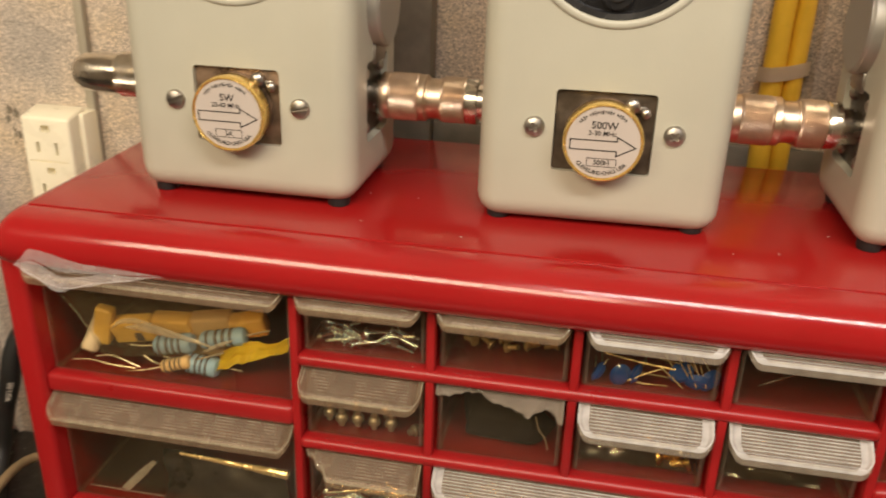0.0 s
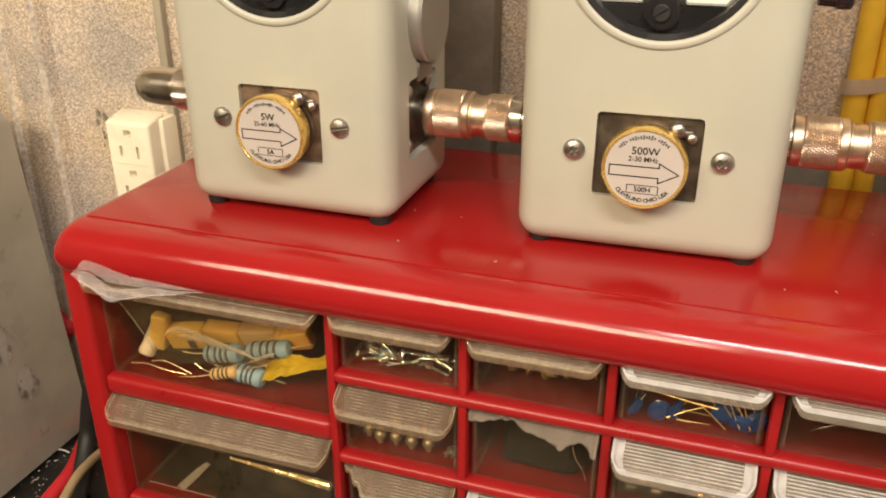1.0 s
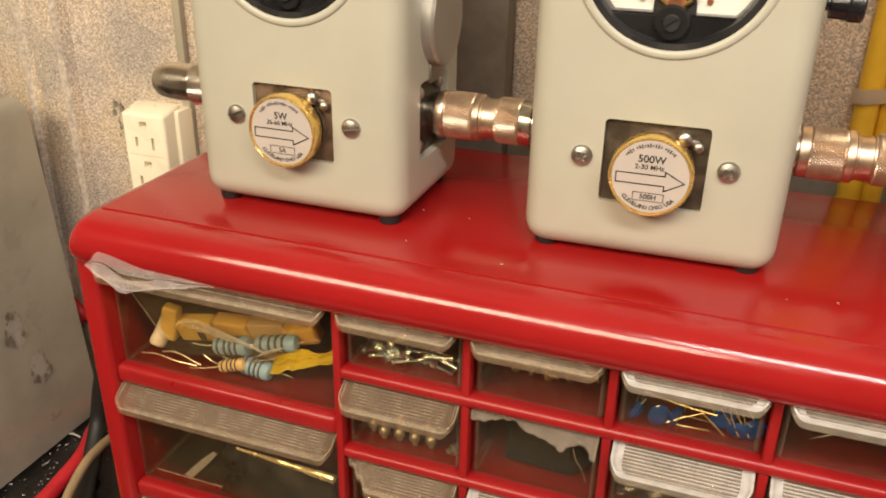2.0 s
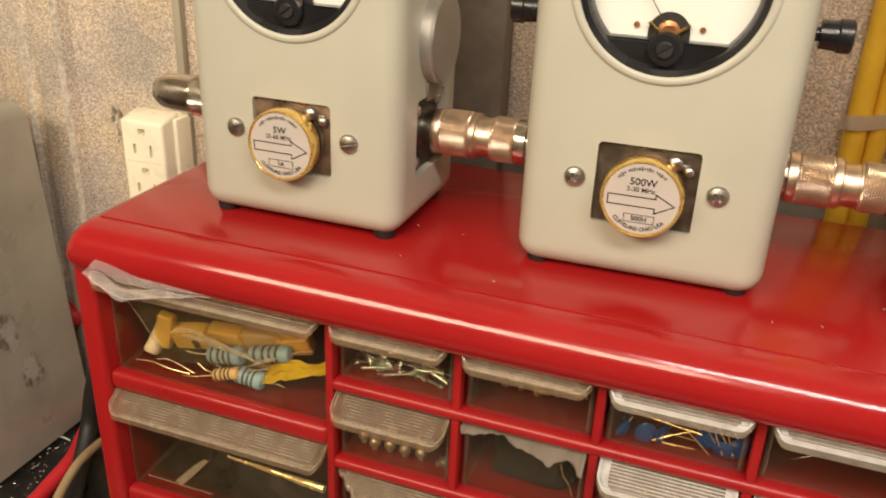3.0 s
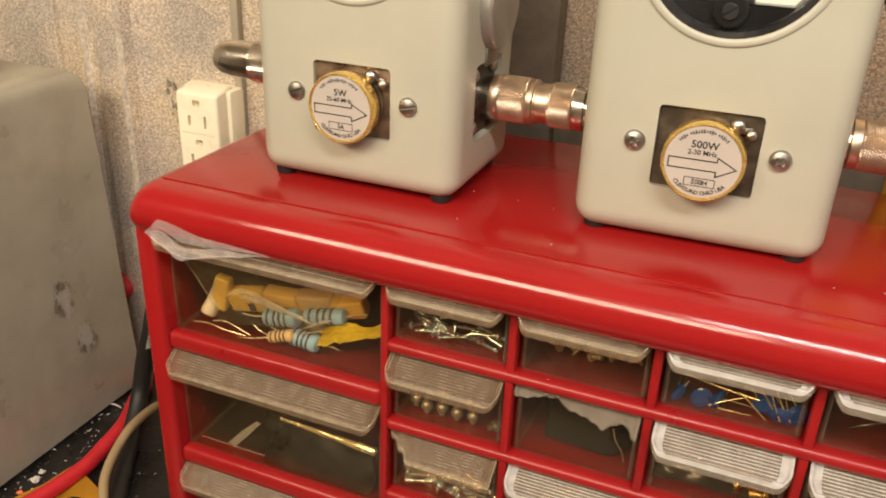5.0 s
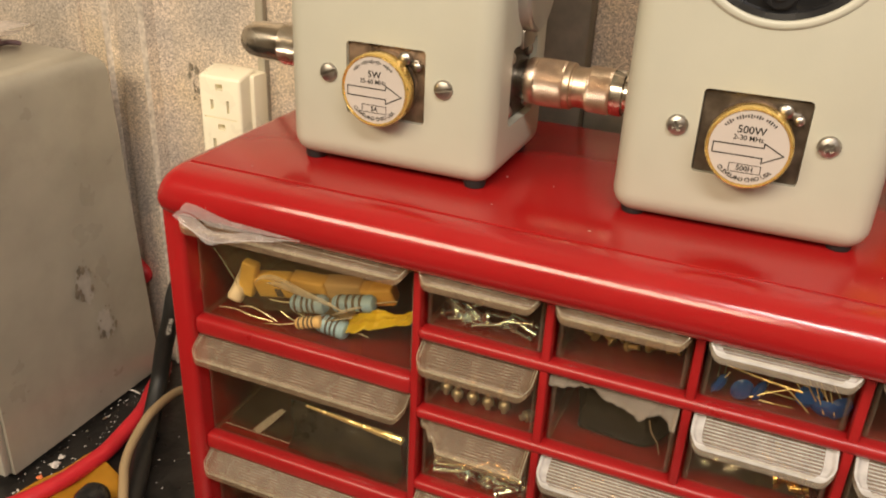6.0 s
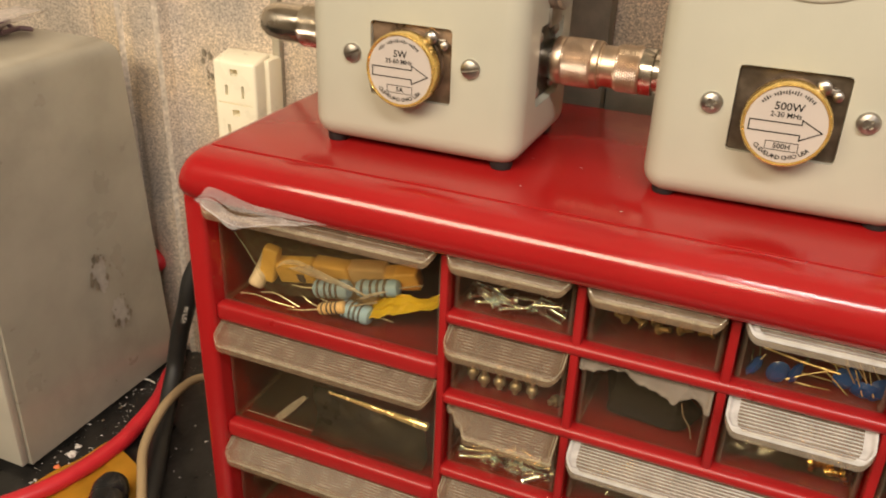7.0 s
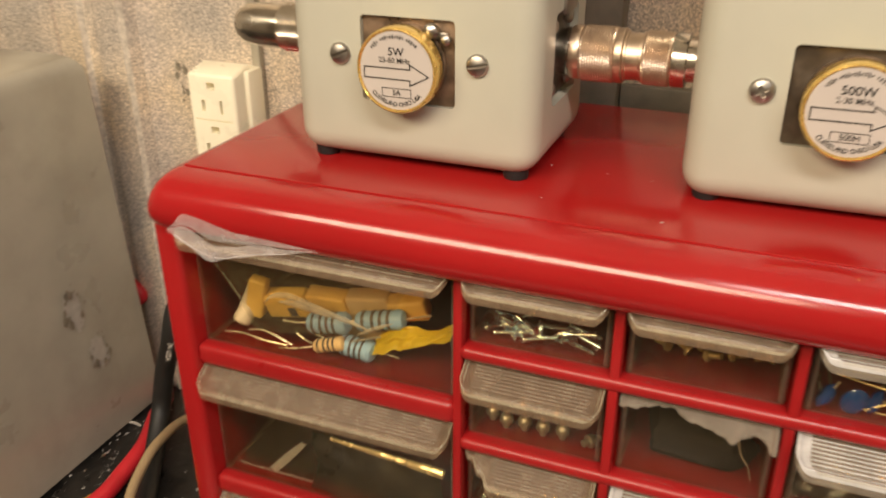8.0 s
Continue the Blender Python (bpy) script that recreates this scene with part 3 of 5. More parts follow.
def wattmeter(m, watts, band, code, cross, label, side, flat=0.0):
    """A directional wattmeter; its origin is the middle of its foot, at the face. side: +1 or -1, the flank with the spare element. flat: how far its feet are pressed in."""
    w, d = FACE_W, CASE_D
    top = thing("wattmeter", m, label, "wattmeter", "wattmeters in a row")
    b = box(-w / 2, w / 2, 0, d, 0.0024, 0.0055 + CASE_H, bevel=0.0095, seg=6)
    me = finish("case", b, M_CREAM)
    pz = 0.0415
    pw, ph = (0.0190, 0.0161) if cross else (0.0182, 0.0155)
    holes = [box(-pw, pw, -0.004, 0.0045, pz - ph, pz + ph, bevel=0.0016, seg=2), turned([(DIAL_R - 0.0012, -0.002), (DIAL_R - 0.0012, 0.012)], "y", (0, 0, DIAL_Z), 64)]
    for s in (-1, 1):
        holes.append(box(*sorted((s * (w / 2 - 0.0042), s * (w / 2 + 0.003))), AXIS_Y - 0.0168, AXIS_Y + 0.0168, AXIS_Z - 0.0168, AXIS_Z + 0.0168, bevel=0.0024, seg=2))
    part("case", cut(me, holes), None, top)
    ring = bmesh.new()
    sec = [(DIAL_R - 0.0004 + 0.0016 * math.cos(a), 0.0009 * math.sin(a)) for a in [2 * math.pi * k / 10 for k in range(10)]]
    loops = [[ring.verts.new((r * math.cos(t), h - 0.0001, DIAL_Z + r * math.sin(t))) for r, h in sec] for t in [2 * math.pi * k / 64 for k in range(64)]]
    for a, c in zip(loops, loops[1:] + loops[:1]):
        for k in range(10):
            ring.faces.new((a[k], a[(k + 1) % 10], c[(k + 1) % 10], c[k]))
    part("dial_rim", ring, M_CREAM, top)
    for fx in (-w / 2 + 0.0090, w / 2 - 0.0095):
        for fy in (0.0095, d - 0.0105):
            part("foot", turned([(0.0044, flat), (0.0048, flat + 0.001), (0.0050, 0.0085)], centre=(fx, fy, 0), seg=18), M_RUBBER, top)
    # the dial
    r0 = DIAL_R - 0.0014
    bezel = bmesh.new()
    prof = [(r0, 0.011), (r0, 0.0010), (r0 - 0.0008, 0.0002), (r0 - 0.0028, 0.0006), (r0 - 0.0034, 0.0020), (r0 - 0.0040, 0.0042), (r0 - 0.0040, 0.011)]
    loops = [[bezel.verts.new((r * math.cos(t), h, DIAL_Z + r * math.sin(t))) for r, h in prof] for t in [2 * math.pi * k / 64 for k in range(64)]]
    for a, c in zip(loops, loops[1:] + loops[:1]):
        for k in range(len(prof)):
            bezel.faces.new((a[k], a[(k + 1) % len(prof)], c[(k + 1) % len(prof)], c[k]))
    part("bezel", bezel, M_BLACK, top)
    dial = part("dial", turned([(r0 - 0.0040, 0.0), (r0 - 0.0040, 0.001)], "y", (0, 0.0085, DIAL_Z), 48), M_DIAL, top, "white dial card")
    arch = bmesh.new()
    pts = [(0.0074 * math.cos(math.pi * k / 16), 0.0074 * math.sin(math.pi * k / 16)) for k in range(17)]
    arch.faces.new([arch.verts.new((x, 0.0080, DIAL_Z - 0.0185 + z)) for x, z in pts] + [arch.verts.new((-0.0074, 0.0080, DIAL_Z - 0.0225)), arch.verts.new((0.0074, 0.0080, DIAL_Z - 0.0225))])
    part("movement_window", arch, M_INK, dial)
    part("coil", turned([(0.0040, 0), (0.0040, 0.0022), (0.0026, 0.0026), (0.0026, 0.0034)], "-y", (0, 0.0085, DIAL_Z - 0.0180), 20), M_COPPER, dial)
    for k in (-1, 1):
        bar = bmesh.new()
        tube(bar, [(k * 0.0006, 0.0058, DIAL_Z - 0.0200), (k * 0.0072, 0.0066, DIAL_Z - 0.0150)], 0.0007, 6, 1)
        part("spring", bar, M_BRASS, dial)
        part("dial_screw", turned([(0.0011, 0), (0.0011, 0.0006)], "-y", (k * 0.0115, 0.0083, DIAL_Z - 0.0165), 12), M_COPPER, dial)
    needle = bmesh.new()
    tube(needle, [(-0.001, 0.0062, DIAL_Z - 0.016), (-0.0215, 0.0062, DIAL_Z + 0.014)], 0.00022, 5, 1)
    part("needle", needle, M_INK, dial)
    skirt = bmesh.new()
    rs = r0 - 0.0030
    a0 = math.asin(-0.0205 / rs)
    arc = [(rs * math.cos(a), rs * math.sin(a)) for a in [a0 - (math.pi + 2 * a0) * k / 24 for k in range(25)]]
    front = [skirt.verts.new((x, 0.0022, DIAL_Z + z)) for x, z in arc]
    rear = [skirt.verts.new((x, 0.0082, DIAL_Z + z)) for x, z in arc]
    skirt.faces.new(front)
    skirt.faces.new(rear)
    for k in range(len(arc)):
        skirt.faces.new((front[k], front[(k + 1) % len(arc)], rear[(k + 1) % len(arc)], rear[k]))
    bmesh.ops.bevel(skirt, geom=[e for e in skirt.edges if all(v in front for v in e.verts)], offset=0.0008, segments=2, affect="EDGES")
    cover = part("dial_cover", skirt, M_BLACK, top)
    boss = part("boss", turned([(0.0062, 0), (0.0062, 0.0018), (0.0054, 0.0026)], "-y", (0, 0.0024, DIAL_Z - 0.0232), 28), M_BLACK, cover)
    me = finish("zero_screw", turned([(0.0030, 0), (0.0030, 0.0009), (0.0026, 0.0012)], seg=20), M_RUBBER)
    z = part("zero_screw", cut(me, [box(-0.004, 0.004, -0.0004, 0.0004, 0.0005, 0.002)]), None, cover)
    z.matrix_basis = Matrix.Translation((0, -0.0002, DIAL_Z - 0.0232)) @ TO["-y"] @ pose(0, 0, 0, 0, 0, 35)
    glass = part("window", turned([(r0 - 0.0042, 0), (r0 - 0.0042, 0.0007)], "y", (0, 0.0030, DIAL_Z), 48), M_GLASS, top)
    glass.visible_shadow = False
    # the socket plate and the plug-in element
    plate = part("socket_plate", box(-pw + 0.0002, pw - 0.0002, 0.0020, 0.0046, pz - ph + 0.0002, pz + ph - 0.0002), M_DARK_PLATE if cross else M_BRONZE, top, "dark tarnished socket plate" if cross else "tarnished bronze socket plate")
    part("socket", turned([(0.0146, 0), (0.0146, 0.0016)], "-y", (0.0, 0.0022, pz - 0.001), 36), M_BRONZE, plate)
    for k, (x, zz, r, h) in enumerate(((0.0098, 0.0118, 0.0027, 0.0056), (0.0150, 0.0090, 0.0019, 0.0044))):
        part("catch", turned([(r * 0.7, 0), (r * 0.7, h * 0.5), (r, h * 0.6), (r, h * 0.85), (r * 0.7, h), (0.0003, h * 1.05)], "-y", (x, 0.0022, pz + zz), 18), M_STEEL, plate)
    part("catch_arm", box(0.0085, 0.0155, 0.0002, 0.0014, pz + 0.0086, pz + 0.0112, bevel=0.0005), M_STEEL, plate)
    er = 0.0152
    ez = 0.0404
    el = part("element", turned([(er * 0.90, 0.0030), (er * 0.985, 0.0033), (er, 0.0040), (er, 0.0086), (er * 0.99, 0.0096), (er * 0.97, 0.0102), (er * 0.945, 0.0103), (er * 0.925, 0.0100), (er * 0.91, 0.0094)], "-y", (0, 0.0, ez), 96, wave=0.003), M_GOLD, top, "plug-in element with a gold rim")
    part("element_body", turned([(er * 0.90, -0.0034), (er * 0.90, 0.0034)], "-y", (0, 0.0, ez), 48), M_DARK, el, "dark body behind the gold rim")
    part("element_label", turned([(er * 0.905, 0), (er * 0.905, 0.0004)], "-y", (0, -0.0092, ez), 48), M_WHITE, el)
    ly = -0.0098
    flat_text(el, watts, 0.0039, 0, ly, ez + 0.0066, 0.00005)
    flat_text(el, band, 0.0026, -0.0006, ly, ez + 0.0036, 0.00003)
    flat_text(el, code, 0.0027, 0, ly, ez - 0.0077, 0.00004)
    arrow = bmesh.new()
    q = [(-0.0122, 0.0009), (0.0052, 0.0009), (0.0052, 0.0026), (0.0122, -0.0011), (0.0052, -0.0048), (0.0052, -0.0029), (-0.0122, -0.0029)]
    for (x0, z0), (x1, z1) in zip(q, q[1:] + q[:1]):
        frame_bar(arrow, x0, ez + z0, x1, ez + z1, ly, 0.00042)
    part("arrow", arrow, M_INK, el)
    frame_ = bmesh.new()
    q = [(-0.0055, -0.0061), (0.0055, -0.0061), (0.0055, -0.0092), (-0.0055, -0.0092)]
    for (x0, z0), (x1, z1) in zip(q, q[1:] + q[:1]):
        frame_bar(frame_, x0, ez + z0, x1, ez + z1, ly, 0.00025)
    part("code_box", frame_, M_INK, el)
    bars = bmesh.new()
    ang = 140.0
    for n in (4, 10, 5):
        for k in range(n):
            a = radians(ang)
            rr = er * 0.78
            c = Vector((rr * math.cos(a), rr * math.sin(a)))
            t = Vector((math.sin(a), -math.cos(a))) * 0.00024
            o = Vector((math.cos(a), math.sin(a))) * (0.00060 + 0.00018 * ((k * 7) % 3 - 1))
            bars.faces.new([bars.verts.new((p.x, ly, ez + p.y)) for p in (c - t - o, c + t - o, c + t + o, c - t + o)])
            ang -= 4.6
        ang -= 3.5
    tagged(part("maker_mark", bars, M_INK, el), "curved row of small dark bars", kind="stuff")
    foot_text = "CLEVELAND OHIO USA"
    for k, ch in enumerate(foot_text):
        if ch != " ":
            a = radians(-90 - 46 + 92 * k / (len(foot_text) - 1))
            flat_text(el, ch, 0.0022, er * 0.78 * math.cos(a), ly, ez + er * 0.78 * math.sin(a), 0.00004, math.degrees(a) + 90, "letter")
    for k, (x, turn) in enumerate(((-0.0266, 25), (0.0266, 12 if not cross else 45))):
        screw(top, x, 0.0, pz + 0.0010, 0.0041, cross, turn)
    # the flanks: connector flanges, strap posts and the spare element
    for s in (-1, 1):
        ax = "x" if s > 0 else "-x"
        fl = part("flange", box(*sorted((s * (w / 2 - 0.0044), s * (w / 2 - 0.0028))), AXIS_Y - 0.0160, AXIS_Y + 0.0160, AXIS_Z - 0.0160, AXIS_Z + 0.0160, bevel=0.0006), M_DARK, top, "dark tarnished connector flange")
        for fy in (-0.0115, 0.0115):
            for fz in (-0.0115, 0.0115):
                part("flange_screw", turned([(0.0027, 0), (0.0027, 0.0012), (0.0016, 0.0022)], ax, (s * (w / 2 - 0.0029), AXIS_Y + fy, AXIS_Z + fz), 14), M_STEEL, fl)
        if side == 0:
            post = turned([(0.0026, 0), (0.0026, 0.003), (0.0052, 0.0032), (0.0056, 0.009), (0.0062, 0.0096), (0.0062, 0.0140), (0.0054, 0.0146)], ax, (s * w / 2, 0.030, 0.0990), 20)
            part("strap_knob", post, M_BLACK, top, "black strap knob")
            part("side_screw", turned([(0.0018, 0), (0.0018, 0.0016), (0.0010, 0.0022)], ax, (s * w / 2, 0.034, 0.0790), 12), M_STEEL, top)
        else:
            part("strap_knob", turned([(0.0080, 0), (0.0080, 0.0014), (0.0058, 0.0016), (0.0060, 0.0062), (0.0050, 0.0070)], ax, (s * w / 2, 0.046, 0.1065), 48, wave=0.03), M_WORN_NICKEL, top, "knurled nickel strap knob")
            part("side_screw", turned([(0.0024, 0), (0.0024, 0.0012), (0.0014, 0.0020)], ax, (s * w / 2, 0.062, 0.0900), 14), M_STEEL, top)
        if s == side:
            sp = part("spare_element", turned([(0.0190, 0.0), (0.0190, 0.0040), (0.0183, 0.0048), (0.0176, 0.0048)], ax, (s * w / 2, 0.0395, 0.0815), 110, wave=0.012), M_ALU, top, "grey spare element in a side socket")
            part("spare_face", turned([(0.0176, 0.0042), (0.0176, 0.0051)], ax, (s * w / 2, 0.0395, 0.0815), 48), M_ALU, sp)
            clip = box(*sorted((s * (w / 2 - 0.0005), s * (w / 2 + 0.0012))), 0.030, 0.046, 0.0560, 0.0640, bevel=0.0005)
            part("clip", clip, M_STEEL, top)
    return top


M1X, M1Y = -0.0325, 0.0335
M2X, M2Y = 0.1135, 0.0410
M3X, M3Y = 0.2600, 0.0420
Z = 0.2628
wattmeter(pose(M1X, M1Y, Z, 0, 0, 0.0), "5W", "25-60 MHz", "5A", False, "grey-green enamelled wattmeter with a 5 watt element and slotted screws", 1)
wattmeter(pose(M2X, M2Y, Z - 0.0012, 0, 0, 1.5), "500W", "2-30 MHz", "500H", True, "grey-green enamelled wattmeter with a 500 watt element and cross-head screws", 0, 0.0012)
wattmeter(pose(M3X, M3Y, Z, 0, 0, 0.5), "500W", "2-30 MHz", "500H", True, "grey-green enamelled wattmeter at the end of the row", -1)


def knurled(bm, x0, x1, r, seg=54):
    """A sleeve with crossed knurling along x, about the origin's axis."""
    n = max(5, int((x1 - x0) / 0.0009))
    rings = []
    for i in range(n + 1):
        x = x0 + (x1 - x0) * i / n
        end = 0.95 if i in (0, n) else 1.0
        rings.append([bm.verts.new((x, r * end * math.cos(2 * math.pi * (k + 0.5 * i) / seg), r * end * math.sin(2 * math.pi * (k + 0.5 * i) / seg))) for k in range(seg)])
    quads = []
    for a, b in zip(rings, rings[1:]):
        for k in range(seg):
            quads.append(bm.faces.new((a[k], a[(k + 1) % seg], b[(k + 1) % seg], b[k])))
    bmesh.ops.recalc_face_normals(bm, faces=bm.faces)
    for q in quads:
        c, nrm = q.calc_center_median(), q.calc_center_median()
        out = Vector((0, c.y, c.z)).normalized()
        tip = bm.verts.new(c + out * 0.00036)
        vs = list(q.verts)
        for k in range(4):
            bm.faces.new((vs[k], vs[(k + 1) % 4], tip))
    bmesh.ops.delete(bm, geom=quads, context="FACES_ONLY")
    bm.faces.new(rings[0])
    bm.faces.new(rings[-1])
    return bm


def coupler(x0, x1, y, z):
    """A double screw-on coupling between two meters."""
    L = x1 - x0
    c = thing("coaxial_coupler", pose(x0, y, z), "worn nickel coaxial coupler with two knurled nuts joining wattmeters", "connector", "couplers between the wattmeters")
    r = 0.0100
    part("collar", turned([(r * 0.84, -0.0006), (r * 0.84, 0.02 * L), (r * 0.90, 0.04 * L), (r * 0.90, 0.08 * L)], "x"), M_NICKEL, c)
    part("nut_rim", turned([(r * 0.93, 0.08 * L), (r * 0.99, 0.09 * L), (r * 1.0, 0.11 * L), (r * 1.0, 0.15 * L), (r * 0.98, 0.16 * L)], "x"), M_WORN_NICKEL, c)
    part("nut", knurled(bmesh.new(), 0.16 * L, 0.42 * L, r), M_WORN_NICKEL, c, smooth=10)
    part("nut_rim", turned([(r * 0.98, 0.42 * L), (r * 1.0, 0.43 * L), (r * 1.0, 0.475 * L), (r * 0.96, 0.485 * L), (r * 0.92, 0.487 * L)], "x"), M_WORN_NICKEL, c)
    part("sleeve", turned([(r * 0.90, 0.48 * L), (r * 0.90, 0.50 * L), (r * 0.86, 0.505 * L), (r * 0.86, 0.60 * L), (r * 0.91, 0.605 * L), (r * 0.91, 0.62 * L)], "x"), M_WORN_NICKEL, c)
    part("nut", knurled(bmesh.new(), 0.62 * L, 0.83 * L, r * 0.96), M_WORN_NICKEL, c, smooth=10)
    part("collar", turned([(r * 0.95, 0.83 * L), (r * 0.97, 0.84 * L), (r * 0.97, 0.93 * L), (r * 0.75, 0.935 * L), (r * 0.70, 1.0 * L + 0.0042)], "x"), M_NICKEL, c)
    return c


LINE_Z = Z + AXIS_Z
coupler(M1X + FACE_W / 2 - 0.0022, M2X - FACE_W / 2 - 0.0017, M1Y + AXIS_Y + 0.003, LINE_Z)
coupler(M2X + FACE_W / 2 - 0.0022, M3X - FACE_W / 2 - 0.0017, M2Y + AXIS_Y + 0.001, LINE_Z)

plug = thing("terminator_plug", pose(M1X - FACE_W / 2 - 0.0017, M1Y + AXIS_Y, LINE_Z + 0.0012), "nickel coaxial plug with a bullet-shaped barrel on the wattmeter", "connector")
part("nut", knurled(bmesh.new(), -0.022, -0.002, 0.0098), M_NICKEL, plug, smooth=10)
part("collar", turned([(0.008, -0.002), (0.008, 0.0044)], "x"), M_NICKEL, plug)
part("barrel", turned([(0.0092, 0.022), (0.0092, 0.033), (0.0084, 0.0395), (0.0066, 0.0430), (0.0050, 0.0438), (0.0048, 0.041)], "-x"), M_NICKEL, plug)

# ---- things at the wall ----
tap = thing("outlet_tap", pose(-0.2195, 0.1945, 0.175), "ivory three-way plug-in outlet tap on the wall", "outlet")
body = box(-0.0165, 0.0165, -0.0290, -0.0100, 0, 0.0800, bevel=0.0022, seg=3)
for v in body.verts:
    if v.co.z > 0.06 and v.co.y < -0.02:
        v.co.z -= 0.0035
slots = []
for k in range(3):
    zc = 0.0640 - 0.0270 * k
    slots += [box(-0.0076, -0.0052, -0.035, -0.022, zc - 0.0105, zc - 0.0035), box(0.0052, 0.0072, -0.035, -0.022, zc - 0.0115, zc - 0.0030), box(-0.0029, 0.0029, -0.035, -0.022, zc + 0.0030, zc + 0.0074, bevel=0.0008)]
slots += [box(-0.013, 0.013, -0.035, -0.0278, zc, zc + 0.0009) for zc in (0.0480, 0.0210)]
part("face", cut(finish("face", body, M_IVORY), slots), None, tap)
part("slot_backing", box(-0.013, 0.013, -0.0215, -0.012, 0.004, 0.070), M_INK, tap)
part("base", box(-0.0195, 0.0195, -0.0175, 0.0005, 0.001, 0.0770, bevel=0.0015), M_IVORY, tap)

for k, (x, r, flat) in enumerate(((0.1990, 0.0058, 0.5), (0.2095, 0.0048, 0.6))):
    bm = bmesh.new()
    tube(bm, [(x, 0.1885, 0.02), (x + 0.001, 0.1885, 0.2), (x - 0.0005, 0.187, 0.30), (x - 0.0005, 0.187, 0.42), (x + 0.001, 0.188, 0.60)], r, 12, 6, 1.0)
    lump("yellow_cable", bm, M_YELLOW_CABLE, Matrix(), "yellow jacketed cable running up the wall", "cable", "yellow cables on the wall")


def strap(points, tall):
    """A flat nylon band along the points."""
    line = smooth_path([Vector(p) for p in points], 6)
    bm = bmesh.new()
    sheet(bm, len(line) - 1, 3, lambda u, v: tuple(Vector(line[round(u * (len(line) - 1))]) + Vector((0, 0, tall * (v - 0.5)))), 0.0012)
    return bm


for pts in ([(0.1900, 0.1850, 0.303), (0.195, 0.1795, 0.3035), (0.205, 0.1800, 0.305), (0.2145, 0.1825, 0.3075), (0.2160, 0.1900, 0.3075)], [(0.1925, 0.1845, 0.372), (0.198, 0.1795, 0.3715), (0.207, 0.1800, 0.370), (0.2165, 0.1825, 0.368), (0.2185, 0.1900, 0.368)]):
    lump("cable_tie", strap(pts, 0.0075), M_TIE, Matrix(), "pale nylon tie round the yellow cables", "cable tie", "ties on the yellow cables")

# ---- the grey box and what lies about it ----
gbox = thing("equipment_box", pose(-0.298, 0.018, 0), "grey-green painted steel equipment case with scuffed paint", "equipment case")
bm = box(-0.30, 0.0, 0.004, 0.146, 0.003, 0.262, bevel=0.0)
bmesh.ops.bevel(bm, geom=[e for e in bm.edges if abs(e.verts[0].co.z - 0.262) < 1e-5 and abs(e.verts[1].co.z - 0.262) < 1e-5], offset=0.014, segments=6, affect="EDGES", profile=0.5)
for v in bm.verts:
    if v.co.y > 0.075:
        v.co.y -= 0.016 * (v.co.z / 0.262) - 0.002
part("shell", bm, M_BOX, gbox)
# This front-facing panel is painted paler for the light it gets.
part("front_panel", box(-0.298, -0.002, -0.002, 0.004, 0.004, 0.258, bevel=0.0015), M_BOX_FRONT_LIT, gbox, "front panel edge with its brighter lighting put into the paint")
for k, (fx, fy) in enumerate(((-0.02, 0.02), (-0.28, 0.02), (-0.02, 0.13), (-0.28, 0.13))):
    part("foot", turned([(0.007, 0), (0.007, 0.0035)], centre=(fx, fy, 0), seg=14), M_RUBBER, gbox)
rnd = random.Random(4)


def blotch(cy, cz, s, tall, x):
    bm = bmesh.new()
    bm.faces.new([bm.verts.new((x, cy + s * (0.65 + 0.5 * rnd.random()) * math.cos(2 * math.pi * i / 22), cz + tall * s * (0.65 + 0.5 * rnd.random()) * math.sin(2 * math.pi * i / 22))) for i in range(22)])
    return bm


for k, (cy, cz, s) in enumerate(((0.085, 0.112, 0.0075), (0.087, 0.101, 0.0055), (0.097, 0.074, 0.0075), (0.101, 0.065, 0.0055))):
    part("worn_patch", blotch(cy, cz, s, 1.5, 0.0004 + 0.0002 * k), M_WORN, gbox, "paler worn patch in the paint")
for k in range(34):
    cy, cz = ((0.085, 0.110) if k % 2 else (0.099, 0.071))
    a = rnd.uniform(0, 2 * math.pi)
    part("chip", blotch(cy + 0.0075 * math.cos(a) + rnd.gauss(0, 0.0012), cz + 0.012 * math.sin(a) + rnd.gauss(0, 0.002), 0.0005 + 0.0018 * rnd.random() ** 2, 1.7, 0.0014 + 0.00003 * k), M_SCUFF, gbox)

for k in range(9):
    sx, sz = rnd.gauss(-0.262, 0.004), rnd.gauss(0.232, 0.010)
    scuff = part("scuff", blotch(0.0, 0.0, 0.0006 + 0.0020 * rnd.random() ** 2, 1.6, 0.0), M_SCUFF, wall)
    scuff.matrix_basis = pose(sx, 0.1950 - 0.0001 * k, sz, 0, 0, -90)
bag = bmesh.new()
sheet(bag, 14, 10, lambda u, v: (-0.42 + 0.085 * u + 0.006 * math.sin(5 * v), 0.085 + 0.055 * v, 0.2705 + 0.0065 * u * u + 0.003 * math.sin(3.1 * v) * math.sin(2.8 * u) + 0.0010 * math.sin(17 * u + 9 * v)))
sheet(bag, 14, 10, lambda u, v: (-0.42 + 0.085 * u + 0.006 * math.sin(5 * v), 0.085 + 0.055 * v, 0.2642 + 0.0113 * u ** 3 + 0.0006 * math.sin(13 * u + 7 * v)))
sheet(bag, 14, 6, lambda u, v: (-0.42 + 0.085 * u, 0.085 + 0.004 * math.sin(9 * u + 3 * v) * math.sin(math.pi * v), (0.2642 + 0.0113 * u ** 3) * (1 - v) + (0.2705 + 0.0065 * u * u) * v))
